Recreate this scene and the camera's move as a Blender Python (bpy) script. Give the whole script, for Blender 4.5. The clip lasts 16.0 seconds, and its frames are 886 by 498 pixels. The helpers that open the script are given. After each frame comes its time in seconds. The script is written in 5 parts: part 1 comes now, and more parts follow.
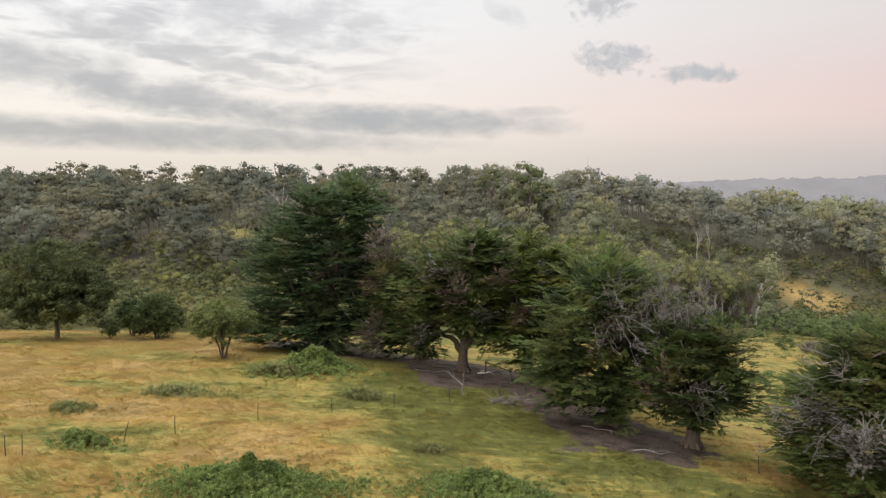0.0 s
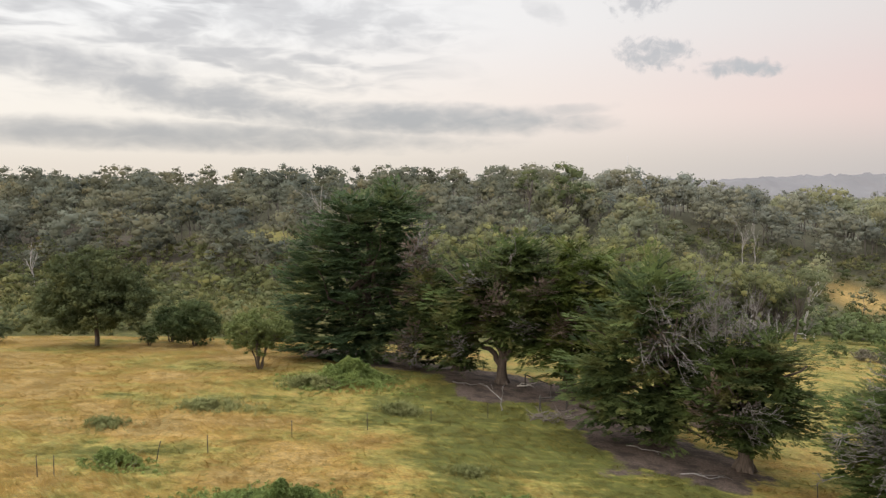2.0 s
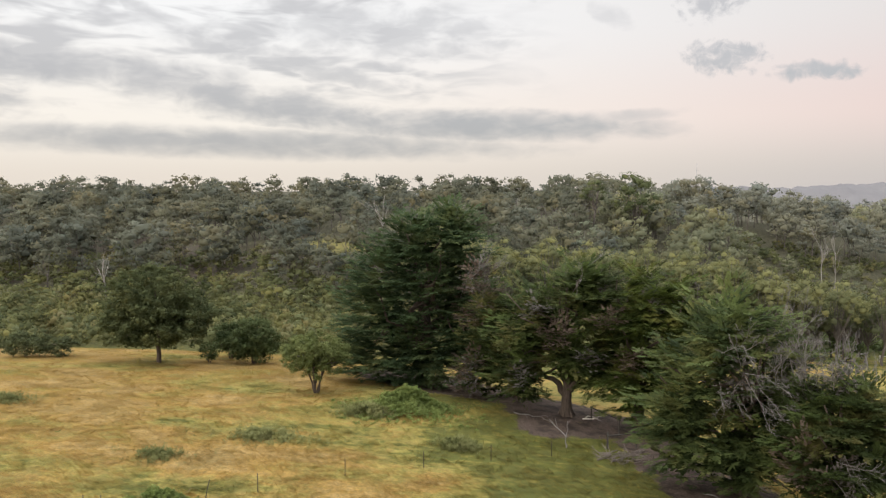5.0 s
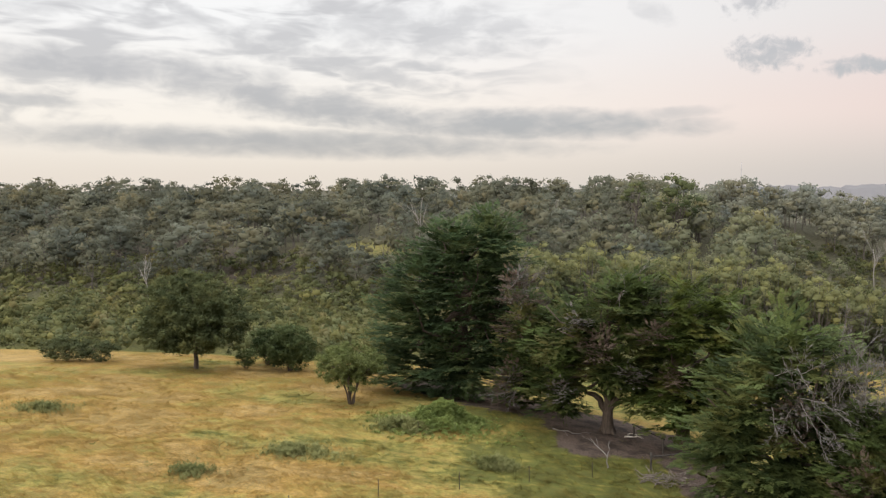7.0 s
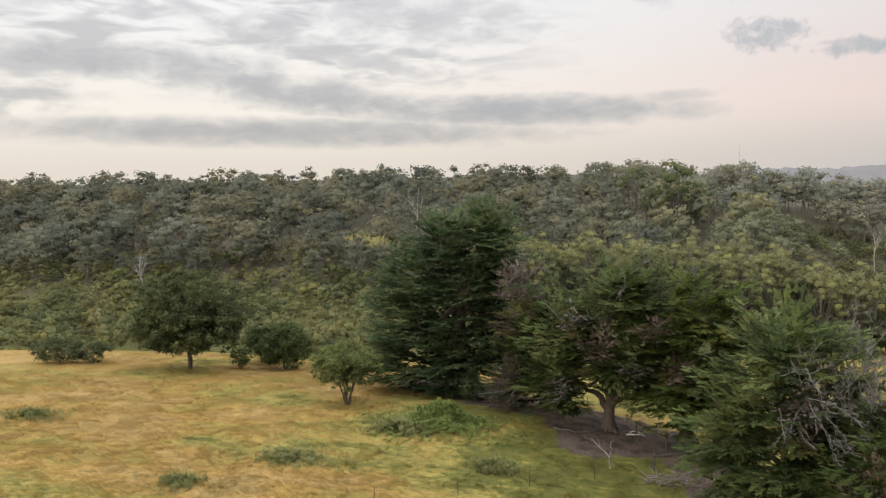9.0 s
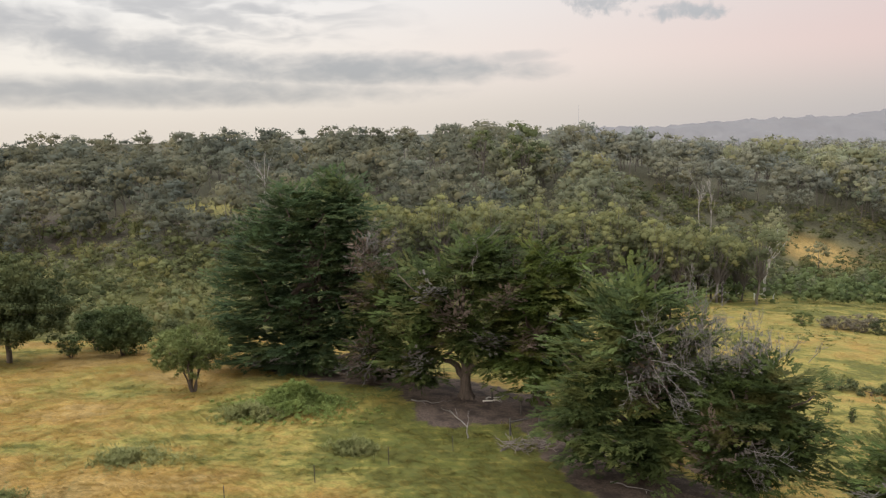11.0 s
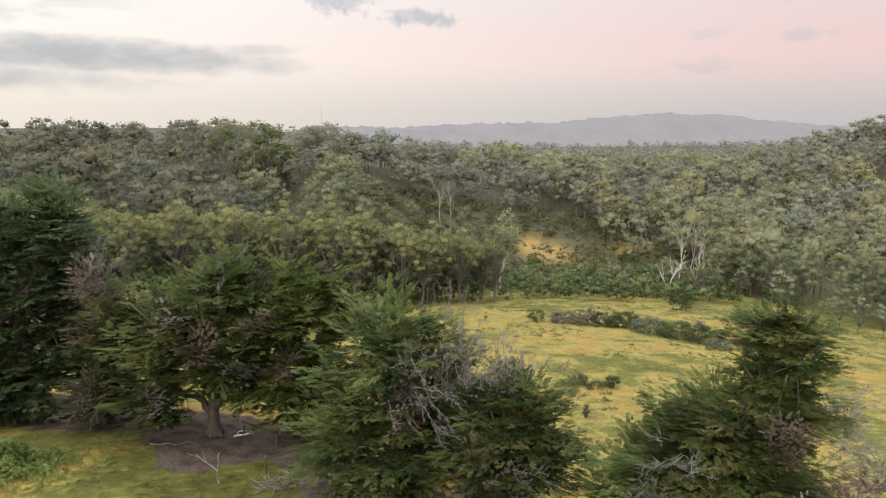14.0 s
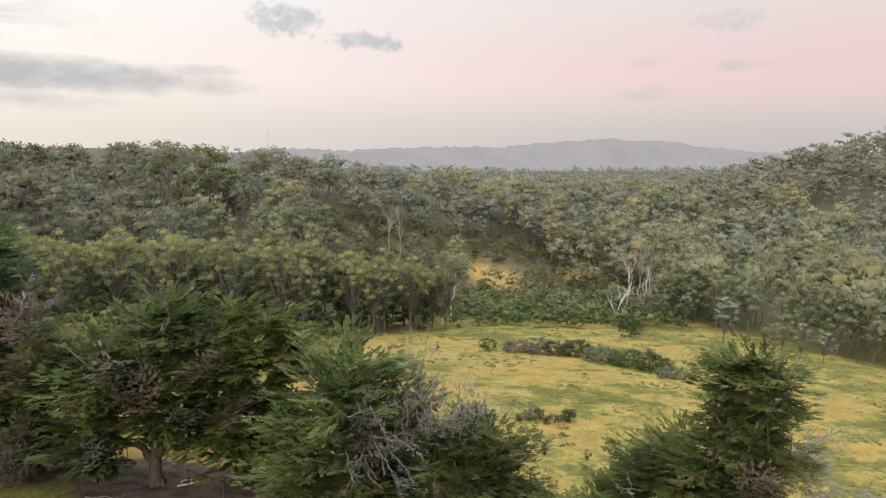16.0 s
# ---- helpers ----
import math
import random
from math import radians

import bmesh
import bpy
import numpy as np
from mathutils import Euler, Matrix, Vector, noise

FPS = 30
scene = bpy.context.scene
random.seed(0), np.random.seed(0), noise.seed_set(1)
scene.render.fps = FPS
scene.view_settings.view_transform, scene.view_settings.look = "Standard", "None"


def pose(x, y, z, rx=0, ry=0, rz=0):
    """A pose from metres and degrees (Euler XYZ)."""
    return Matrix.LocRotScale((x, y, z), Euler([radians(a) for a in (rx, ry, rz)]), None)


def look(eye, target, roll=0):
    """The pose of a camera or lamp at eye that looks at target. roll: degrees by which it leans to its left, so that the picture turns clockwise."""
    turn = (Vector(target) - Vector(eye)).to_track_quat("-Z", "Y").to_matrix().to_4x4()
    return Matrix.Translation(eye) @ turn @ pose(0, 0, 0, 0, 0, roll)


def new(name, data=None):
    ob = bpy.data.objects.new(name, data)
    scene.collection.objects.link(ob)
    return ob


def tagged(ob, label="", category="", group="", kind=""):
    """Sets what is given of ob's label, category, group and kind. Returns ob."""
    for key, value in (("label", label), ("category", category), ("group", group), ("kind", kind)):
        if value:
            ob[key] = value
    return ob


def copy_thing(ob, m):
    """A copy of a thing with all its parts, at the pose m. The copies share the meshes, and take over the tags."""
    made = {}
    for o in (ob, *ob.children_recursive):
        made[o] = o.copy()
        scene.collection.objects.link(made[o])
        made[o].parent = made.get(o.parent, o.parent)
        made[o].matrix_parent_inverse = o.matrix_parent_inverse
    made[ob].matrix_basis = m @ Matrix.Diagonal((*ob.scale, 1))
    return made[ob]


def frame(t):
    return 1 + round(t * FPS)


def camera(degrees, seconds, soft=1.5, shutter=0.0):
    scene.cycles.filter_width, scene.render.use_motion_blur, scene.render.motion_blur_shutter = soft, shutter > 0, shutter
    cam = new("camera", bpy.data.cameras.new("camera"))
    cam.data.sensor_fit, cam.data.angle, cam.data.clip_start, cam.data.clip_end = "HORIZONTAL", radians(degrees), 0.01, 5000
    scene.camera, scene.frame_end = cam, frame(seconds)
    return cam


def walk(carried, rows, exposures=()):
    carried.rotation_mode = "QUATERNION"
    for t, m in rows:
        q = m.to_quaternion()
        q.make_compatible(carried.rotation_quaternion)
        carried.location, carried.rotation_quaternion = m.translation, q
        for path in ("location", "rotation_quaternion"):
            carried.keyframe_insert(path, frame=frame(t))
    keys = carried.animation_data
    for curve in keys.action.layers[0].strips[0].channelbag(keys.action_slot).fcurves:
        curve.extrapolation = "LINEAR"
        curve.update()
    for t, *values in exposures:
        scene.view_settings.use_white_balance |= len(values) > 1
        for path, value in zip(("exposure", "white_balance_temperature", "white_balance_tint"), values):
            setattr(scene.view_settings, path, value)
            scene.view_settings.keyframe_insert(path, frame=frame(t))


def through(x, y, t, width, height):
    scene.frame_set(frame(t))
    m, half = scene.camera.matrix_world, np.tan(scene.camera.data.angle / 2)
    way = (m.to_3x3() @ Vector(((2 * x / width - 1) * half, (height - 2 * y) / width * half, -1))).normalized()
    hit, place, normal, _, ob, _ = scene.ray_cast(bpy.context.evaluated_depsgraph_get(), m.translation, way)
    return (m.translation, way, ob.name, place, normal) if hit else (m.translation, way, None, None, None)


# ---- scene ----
cam = camera(62.19, 16.0, soft=1.25)
walk(cam, [
    (0.0, pose(0.00, 0.00, 16.50, 84.80, 0.00, 0.00)),
    (0.5, pose(0.00, 0.43, 16.70, 84.87, 0.23, 0.87)),
    (1.0, pose(0.01, 0.86, 16.91, 84.85, 0.27, 1.73)),
    (1.5, pose(-0.00, 1.31, 17.11, 84.78, 0.34, 2.42)),
    (2.0, pose(-0.00, 1.76, 17.31, 84.70, 0.39, 2.94)),
    (2.5, pose(-0.02, 2.23, 17.51, 84.66, 0.43, 3.44)),
    (3.0, pose(-0.03, 2.70, 17.73, 84.70, 0.55, 4.08)),
    (3.5, pose(-0.06, 3.18, 17.95, 84.77, 0.62, 4.84)),
    (4.0, pose(-0.07, 3.64, 18.16, 84.91, 0.60, 5.75)),
    (4.5, pose(-0.10, 4.08, 18.37, 85.06, 0.52, 6.70)),
    (5.0, pose(-0.13, 4.52, 18.58, 85.23, 0.34, 7.82)),
    (5.2, pose(-0.14, 4.69, 18.66, 85.33, 0.46, 8.18)),
    (7.5, pose(-0.27, 6.50, 19.63, 85.07, 0.53, 11.20)),
    (8.0, pose(-0.28, 6.89, 19.79, 84.91, 0.83, 11.43)),
    (8.2, pose(-0.29, 7.05, 19.84, 84.84, 0.85, 11.51)),
    (10.3, pose(-0.26, 9.03, 20.45, 82.13, 2.16, 4.79)),
    (10.5, pose(-0.25, 9.23, 20.52, 81.76, 2.12, 3.35)),
    (11.0, pose(-0.24, 9.74, 20.70, 80.83, 1.84, -0.91)),
    (11.5, pose(-0.22, 10.26, 20.89, 80.29, 1.31, -5.91)),
    (12.0, pose(-0.21, 10.79, 21.08, 80.00, 0.95, -10.28)),
    (12.5, pose(-0.22, 11.33, 21.27, 79.91, 0.64, -13.98)),
    (13.0, pose(-0.25, 11.85, 21.47, 79.98, 0.35, -16.75)),
    (13.5, pose(-0.29, 12.34, 21.65, 80.15, 0.15, -18.95)),
    (14.0, pose(-0.32, 12.82, 21.84, 80.34, 0.00, -20.55)),
    (14.5, pose(-0.35, 13.30, 22.03, 80.65, -0.10, -21.88)),
    (15.0, pose(-0.37, 13.77, 22.23, 81.13, -0.26, -23.00)),
    (15.5, pose(-0.38, 14.23, 22.42, 81.62, -0.43, -23.89)),
    (16.0, pose(-0.40, 14.69, 22.60, 82.13, -0.59, -24.63)),
], exposures=[(0.0, 0.0), (8.0, 0.0), (10.4, -0.08), (11.2, -0.04), (12.5, 0.09), (13.5, 0.17), (15.0, 0.17), (16.0, 0.15)])

# ---------------------------------------------------------------- sky and light
def math_node(nt, op, a, b=None, c=None, clamp=False):
    n = nt.nodes.new("ShaderNodeMath")
    n.operation, n.use_clamp = op, clamp
    for i, v in enumerate((a, b, c)):
        if v is None:
            continue
        if isinstance(v, (int, float)):
            n.inputs[i].default_value = v
        else:
            nt.links.new(v, n.inputs[i])
    return n.outputs[0]


def mix_color(nt, fac, a, b, blend="MIX"):
    n = nt.nodes.new("ShaderNodeMix")
    n.data_type, n.blend_type = "RGBA", blend
    for sock, v in ((n.inputs[0], fac), (n.inputs[6], a), (n.inputs[7], b)):
        if isinstance(v, (int, float)):
            sock.default_value = v
        elif isinstance(v, tuple):
            sock.default_value = (*v, 1)
        else:
            nt.links.new(v, sock)
    return n.outputs[2]


def map_range(nt, v, a, b, c=0.0, d=1.0):
    n = nt.nodes.new("ShaderNodeMapRange")
    n.interpolation_type = "SMOOTHSTEP"
    nt.links.new(v, n.inputs[0])
    for i, x in enumerate((a, b, c, d)):
        n.inputs[i + 1].default_value = x
    return n.outputs[0]


def noise_node(nt, vec, scale, detail=4.0, rough=0.55, distort=0.0):
    n = nt.nodes.new("ShaderNodeTexNoise")
    nt.links.new(vec, n.inputs["Vector"])
    for k, v in (("Scale", scale), ("Detail", detail), ("Roughness", rough), ("Distortion", distort)):
        n.inputs[k].default_value = v
    return n.outputs["Fac"]


SUN_ELEVATION, SUN_HEADING = 22.0, -132.0     # degrees; heading from +y, clockwise


def build_sky():
    world = bpy.data.worlds.new("dusk_sky")
    world.use_nodes = True
    scene.world = world
    nt = world.node_tree
    nt.nodes.clear()
    coord = nt.nodes.new("ShaderNodeTexCoord").outputs["Generated"]
    sep = nt.nodes.new("ShaderNodeSeparateXYZ")
    nt.links.new(coord, sep.inputs[0])
    az = math_node(nt, "MULTIPLY", math_node(nt, "ARCTAN2", sep.outputs[0], sep.outputs[1]), 57.2958)
    el = math_node(nt, "MULTIPLY", math_node(nt, "ARCSINE", sep.outputs[2]), 57.2958)
    flat = nt.nodes.new("ShaderNodeCombineXYZ")
    nt.links.new(az, flat.inputs[0])
    nt.links.new(el, flat.inputs[1])
    flat = flat.outputs[0]
    # clear dusk sky: cream overhead, rose to the east, a grey band at the foot
    side = map_range(nt, az, -25.0, 55.0)
    low = mix_color(nt, side, (0.82, 0.74, 0.66), (0.485, 0.45, 0.47))
    mid = mix_color(nt, side, (0.97, 0.90, 0.82), (0.74, 0.520, 0.50))
    top = mix_color(nt, side, (0.97, 0.96, 0.95), (0.72, 0.645, 0.605))
    c = mix_color(nt, map_range(nt, el, 0.5, 5.5), low, mid)
    c = mix_color(nt, map_range(nt, el, 5.0, 13.0), c, top)
    # drifting grey stratus
    warp = noise_node(nt, flat, 0.16, 5.0, 0.6)
    warp2 = noise_node(nt, flat, 0.5, 3.0, 0.6)
    wob = math_node(nt, "MULTIPLY", math_node(nt, "SUBTRACT", warp, 0.5), 5.0)
    wob2 = math_node(nt, "MULTIPLY", math_node(nt, "SUBTRACT", warp2, 0.5), 1.6)

    stretch = nt.nodes.new("ShaderNodeMapping")
    nt.links.new(flat, stretch.inputs[0])
    stretch.inputs["Rotation"].default_value = (0, 0, radians(9))
    stretch.inputs["Scale"].default_value = (0.36, 0.80, 1)
    fray = noise_node(nt, stretch.outputs[0], 1.0, 3.5, 0.55, 0.3)

    puff = noise_node(nt, flat, 0.9, 4.0, 0.6, 0.4)

    def bank(u, v, a, b, tilt, amount, soft=0.75, ragged=1.0, puffy=0.0):
        du = math_node(nt, "ADD", math_node(nt, "SUBTRACT", az, u), math_node(nt, "MULTIPLY", wob2, 1.2 * ragged))
        dv = math_node(nt, "ADD", math_node(nt, "SUBTRACT", el, v),
                       math_node(nt, "MULTIPLY", wob2, 0.55 * ragged))
        dv = math_node(nt, "ADD", dv, math_node(nt, "MULTIPLY", du, -tilt))
        frayed = math_node(nt, "MULTIPLY", math_node(nt, "SUBTRACT", fray, 0.5), 6.0 * ragged)
        q = math_node(nt, "ADD", math_node(nt, "POWER", math_node(nt, "ABSOLUTE", math_node(nt, "DIVIDE", du, a)), 2.0),
                      math_node(nt, "POWER", math_node(nt, "ABSOLUTE", math_node(nt, "DIVIDE", dv, b)), 2.0))
        q = math_node(nt, "ADD", q, frayed)
        if puffy:
            q = math_node(nt, "ADD", q, math_node(nt, "MULTIPLY", math_node(nt, "SUBTRACT", puff, 0.5), puffy))
        return math_node(nt, "MULTIPLY", map_range(nt, q, 1.4 + soft, 0.5 - soft), amount)

    banks = [bank(-23, 3.4, 19, 0.95, -0.02, 0.72, 0.8, 0.35), bank(-5, 4.7, 12, 1.05, -0.02, 0.80, 0.8, 0.4),
             bank(-21, 6.2, 9.5, 1.25, -0.13, 0.72, 0.8, 0.55), bank(-35, 8.4, 11, 1.15, -0.03, 0.72, 0.8, 0.5),
             bank(-40, 6.0, 4.0, 0.45, -0.03, 0.62, 0.8, 0.5), bank(6.6, 5.2, 3.0, 0.45, 0.06, 0.45, 0.8, 0.5),
             bank(-20, 9.5, 8.5, 0.9, -0.20, 0.55, 0.8, 0.8), bank(-13, 11.8, 8.5, 1.7, -0.05, 0.50, 0.8, 0.9),
             bank(-29.7, 12.7, 2.6, 0.5, -0.42, 0.55, 0.7, 0.5), bank(-42, 13.0, 7, 1.3, -0.05, 0.40, 0.8, 0.9),
             bank(-52, 5.5, 12, 2.0, 0.02, 0.5), bank(-6, 18.0, 22, 3.0, 0.03, 0.4),
             bank(12.6, 9.1, 2.3, 0.95, -0.06, 0.72, 0.7, 0.5, 7.0), bank(18.8, 7.8, 2.3, 0.55, -0.05, 0.78, 0.7, 0.4, 5.0),
             bank(12.0, 13.2, 1.9, 1.2, 0.0, 0.68, 0.7, 0.6, 7.0), bank(4.8, 12.5, 1.4, 0.7, -0.3, 0.3, 0.8, 0.8),
             bank(45.0, 9.0, 2.2, 0.60, 0.15, 0.46, 0.7, 0.7, 6.0), bank(46.0, 6.0, 1.7, 0.35, 0.0, 0.40, 0.7, 0.5, 5.0),
             bank(40.0, 6.4, 1.9, 0.35, 0.1, 0.26), bank(40.0, 4.2, 2.0, 0.45, 0.0, 0.32), bank(36.0, 15.5, 9.0, 1.2, 0.1, 0.25)]
    cover = banks[0]
    for b in banks[1:]:
        cover = math_node(nt, "MAXIMUM", cover, b)
    shear = nt.nodes.new("ShaderNodeMapping")
    nt.links.new(flat, shear.inputs[0])
    shear.inputs["Rotation"].default_value = (0, 0, radians(14))
    shear.inputs["Scale"].default_value = (0.10, 0.42, 1)
    streak = noise_node(nt, shear.outputs[0], 1.9, 3.0, 0.5, 0.35)
    west = math_node(nt, "MULTIPLY", map_range(nt, az, 4.0, -14.0), map_range(nt, el, 5.0, 8.0))
    thin = math_node(nt, "MULTIPLY", math_node(nt, "MULTIPLY", map_range(nt, streak, 0.42, 0.66), west), 0.6)
    cover = math_node(nt, "MAXIMUM", cover, thin)
    cover = math_node(nt, "MULTIPLY", cover, map_range(nt, streak, 0.18, 0.55, 0.72, 1.0))
    cover = math_node(nt, "MULTIPLY", cover, 1.3, clamp=True)
    grey = mix_color(nt, map_range(nt, el, 2.0, 12.0), (0.44, 0.435, 0.445), (0.54, 0.53, 0.54))
    c = mix_color(nt, cover, c, grey)
    # an overcast vault grows brighter towards the zenith
    c = mix_color(nt, map_range(nt, el, 15.0, 60.0), c, (3.05, 3.05, 3.2))
    # below the horizon: the dim ground beyond sight
    c = mix_color(nt, map_range(nt, el, -0.5, -3.0), c, (0.16, 0.17, 0.13))
    sky = nt.nodes.new("ShaderNodeTexSky")
    sky.sky_type, sky.sun_disc = "NISHITA", False
    sky.sun_elevation, sky.sun_rotation = radians(SUN_ELEVATION), radians(SUN_HEADING)
    b1 = nt.nodes.new("ShaderNodeBackground")
    b2 = nt.nodes.new("ShaderNodeBackground")
    nt.links.new(sky.outputs[0], b1.inputs[0])
    nt.links.new(c, b2.inputs[0])
    b1.inputs[1].default_value, b2.inputs[1].default_value = 0.012, 0.95
    add = nt.nodes.new("ShaderNodeAddShader")
    out = nt.nodes.new("ShaderNodeOutputWorld")
    nt.links.new(b1.outputs[0], add.inputs[0])
    nt.links.new(b2.outputs[0], add.inputs[1])
    nt.links.new(add.outputs[0], out.inputs[0])


build_sky()
sun = new("sun", bpy.data.lights.new("sun", "SUN"))
sun.data.energy, sun.data.angle, sun.data.color = 2.4, radians(50), (1.0, 0.85, 0.68)
sh, se = radians(SUN_HEADING), radians(SUN_ELEVATION)
sun.matrix_world = look((0, 0, 0), (-math.sin(sh) * math.cos(se), -math.cos(sh) * math.cos(se), -math.sin(se)))


# ---------------------------------------------------------------- materials
def new_material(name):
    m = bpy.data.materials.new(name)
    m.use_nodes = True
    nt = m.node_tree
    return m, nt, nt.nodes["Principled BSDF"]


def object_coord(nt):
    return nt.nodes.new("ShaderNodeTexCoord").outputs["Object"]


def foliage(name, dark, light, tip=None, patch=0.5, through=0.22, rough=0.7, speck=0.24, grain=0.0, kinds=False):
    """Leaves: two tones in patches and from leaf to leaf, with some light passing through."""
    m, nt, bsdf = new_material(name)
    co = object_coord(nt)
    geo = nt.nodes.new("ShaderNodeNewGeometry")
    info = nt.nodes.new("ShaderNodeObjectInfo")
    big = map_range(nt, noise_node(nt, co, patch, 3.0), 0.32, 0.68)
    fine = noise_node(nt, co, grain or patch * 9, 3.0, 0.6)
    f = math_node(nt, "ADD", math_node(nt, "MULTIPLY", big, 0.5), math_node(nt, "MULTIPLY", geo.outputs["Random Per Island"], speck))
    f = math_node(nt, "ADD", f, math_node(nt, "MULTIPLY", math_node(nt, "SUBTRACT", info.outputs["Random"], 0.5), 0.35))
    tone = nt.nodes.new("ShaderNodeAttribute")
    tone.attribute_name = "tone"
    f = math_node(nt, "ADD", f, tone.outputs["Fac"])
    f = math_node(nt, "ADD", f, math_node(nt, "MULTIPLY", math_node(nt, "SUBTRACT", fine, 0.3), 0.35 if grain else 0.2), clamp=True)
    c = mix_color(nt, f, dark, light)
    if tip:
        t = map_range(nt, noise_node(nt, co, patch * 0.6 + 0.07, 2.0), 0.50, 0.70)
        c = mix_color(nt, math_node(nt, "MULTIPLY", t, 0.8), c, tip)
    if kinds:
        # blue-grey, plain and olive trees stand mixed
        kind = nt.nodes.new("ShaderNodeAttribute")
        kind.attribute_name = "kind"
        c = mix_color(nt, 1.0, c, mix_color(nt, kind.outputs["Fac"], (0.95, 1.00, 1.02), (1.08, 1.0, 0.80)), "MULTIPLY")
    nt.links.new(c, bsdf.inputs["Base Color"])
    bsdf.inputs["Roughness"].default_value = rough
    bsdf.inputs["Specular IOR Level"].default_value = 0.08
    tr = nt.nodes.new("ShaderNodeBsdfTranslucent")
    nt.links.new(c, tr.inputs[0])
    mx = nt.nodes.new("ShaderNodeMixShader")
    mx.inputs[0].default_value = through
    nt.links.new(bsdf.outputs[0], mx.inputs[1])
    nt.links.new(tr.outputs[0], mx.inputs[2])
    nt.links.new(mx.outputs[0], nt.nodes["Material Output"].inputs[0])
    return m


def bark(name, dark, light, scale=3.0, rough=0.9, bump=0.5):
    m, nt, bsdf = new_material(name)
    co = object_coord(nt)
    st = nt.nodes.new("ShaderNodeMapping")
    nt.links.new(co, st.inputs[0])
    st.inputs["Scale"].default_value = (1, 1, 0.22)
    ridges = noise_node(nt, st.outputs[0], scale * 3, 5.0, 0.65)
    blot = noise_node(nt, co, scale * 0.4, 3.0)
    f = math_node(nt, "ADD", math_node(nt, "MULTIPLY", map_range(nt, ridges, 0.3, 0.7), 0.65), math_node(nt, "MULTIPLY", blot, 0.35))
    nt.links.new(mix_color(nt, f, dark, light), bsdf.inputs["Base Color"])
    bsdf.inputs["Roughness"].default_value = rough
    b = nt.nodes.new("ShaderNodeBump")
    b.inputs["Strength"].default_value, b.inputs["Distance"].default_value = bump, 0.05
    nt.links.new(ridges, b.inputs["Height"])
    nt.links.new(b.outputs[0], bsdf.inputs["Normal"])
    return m


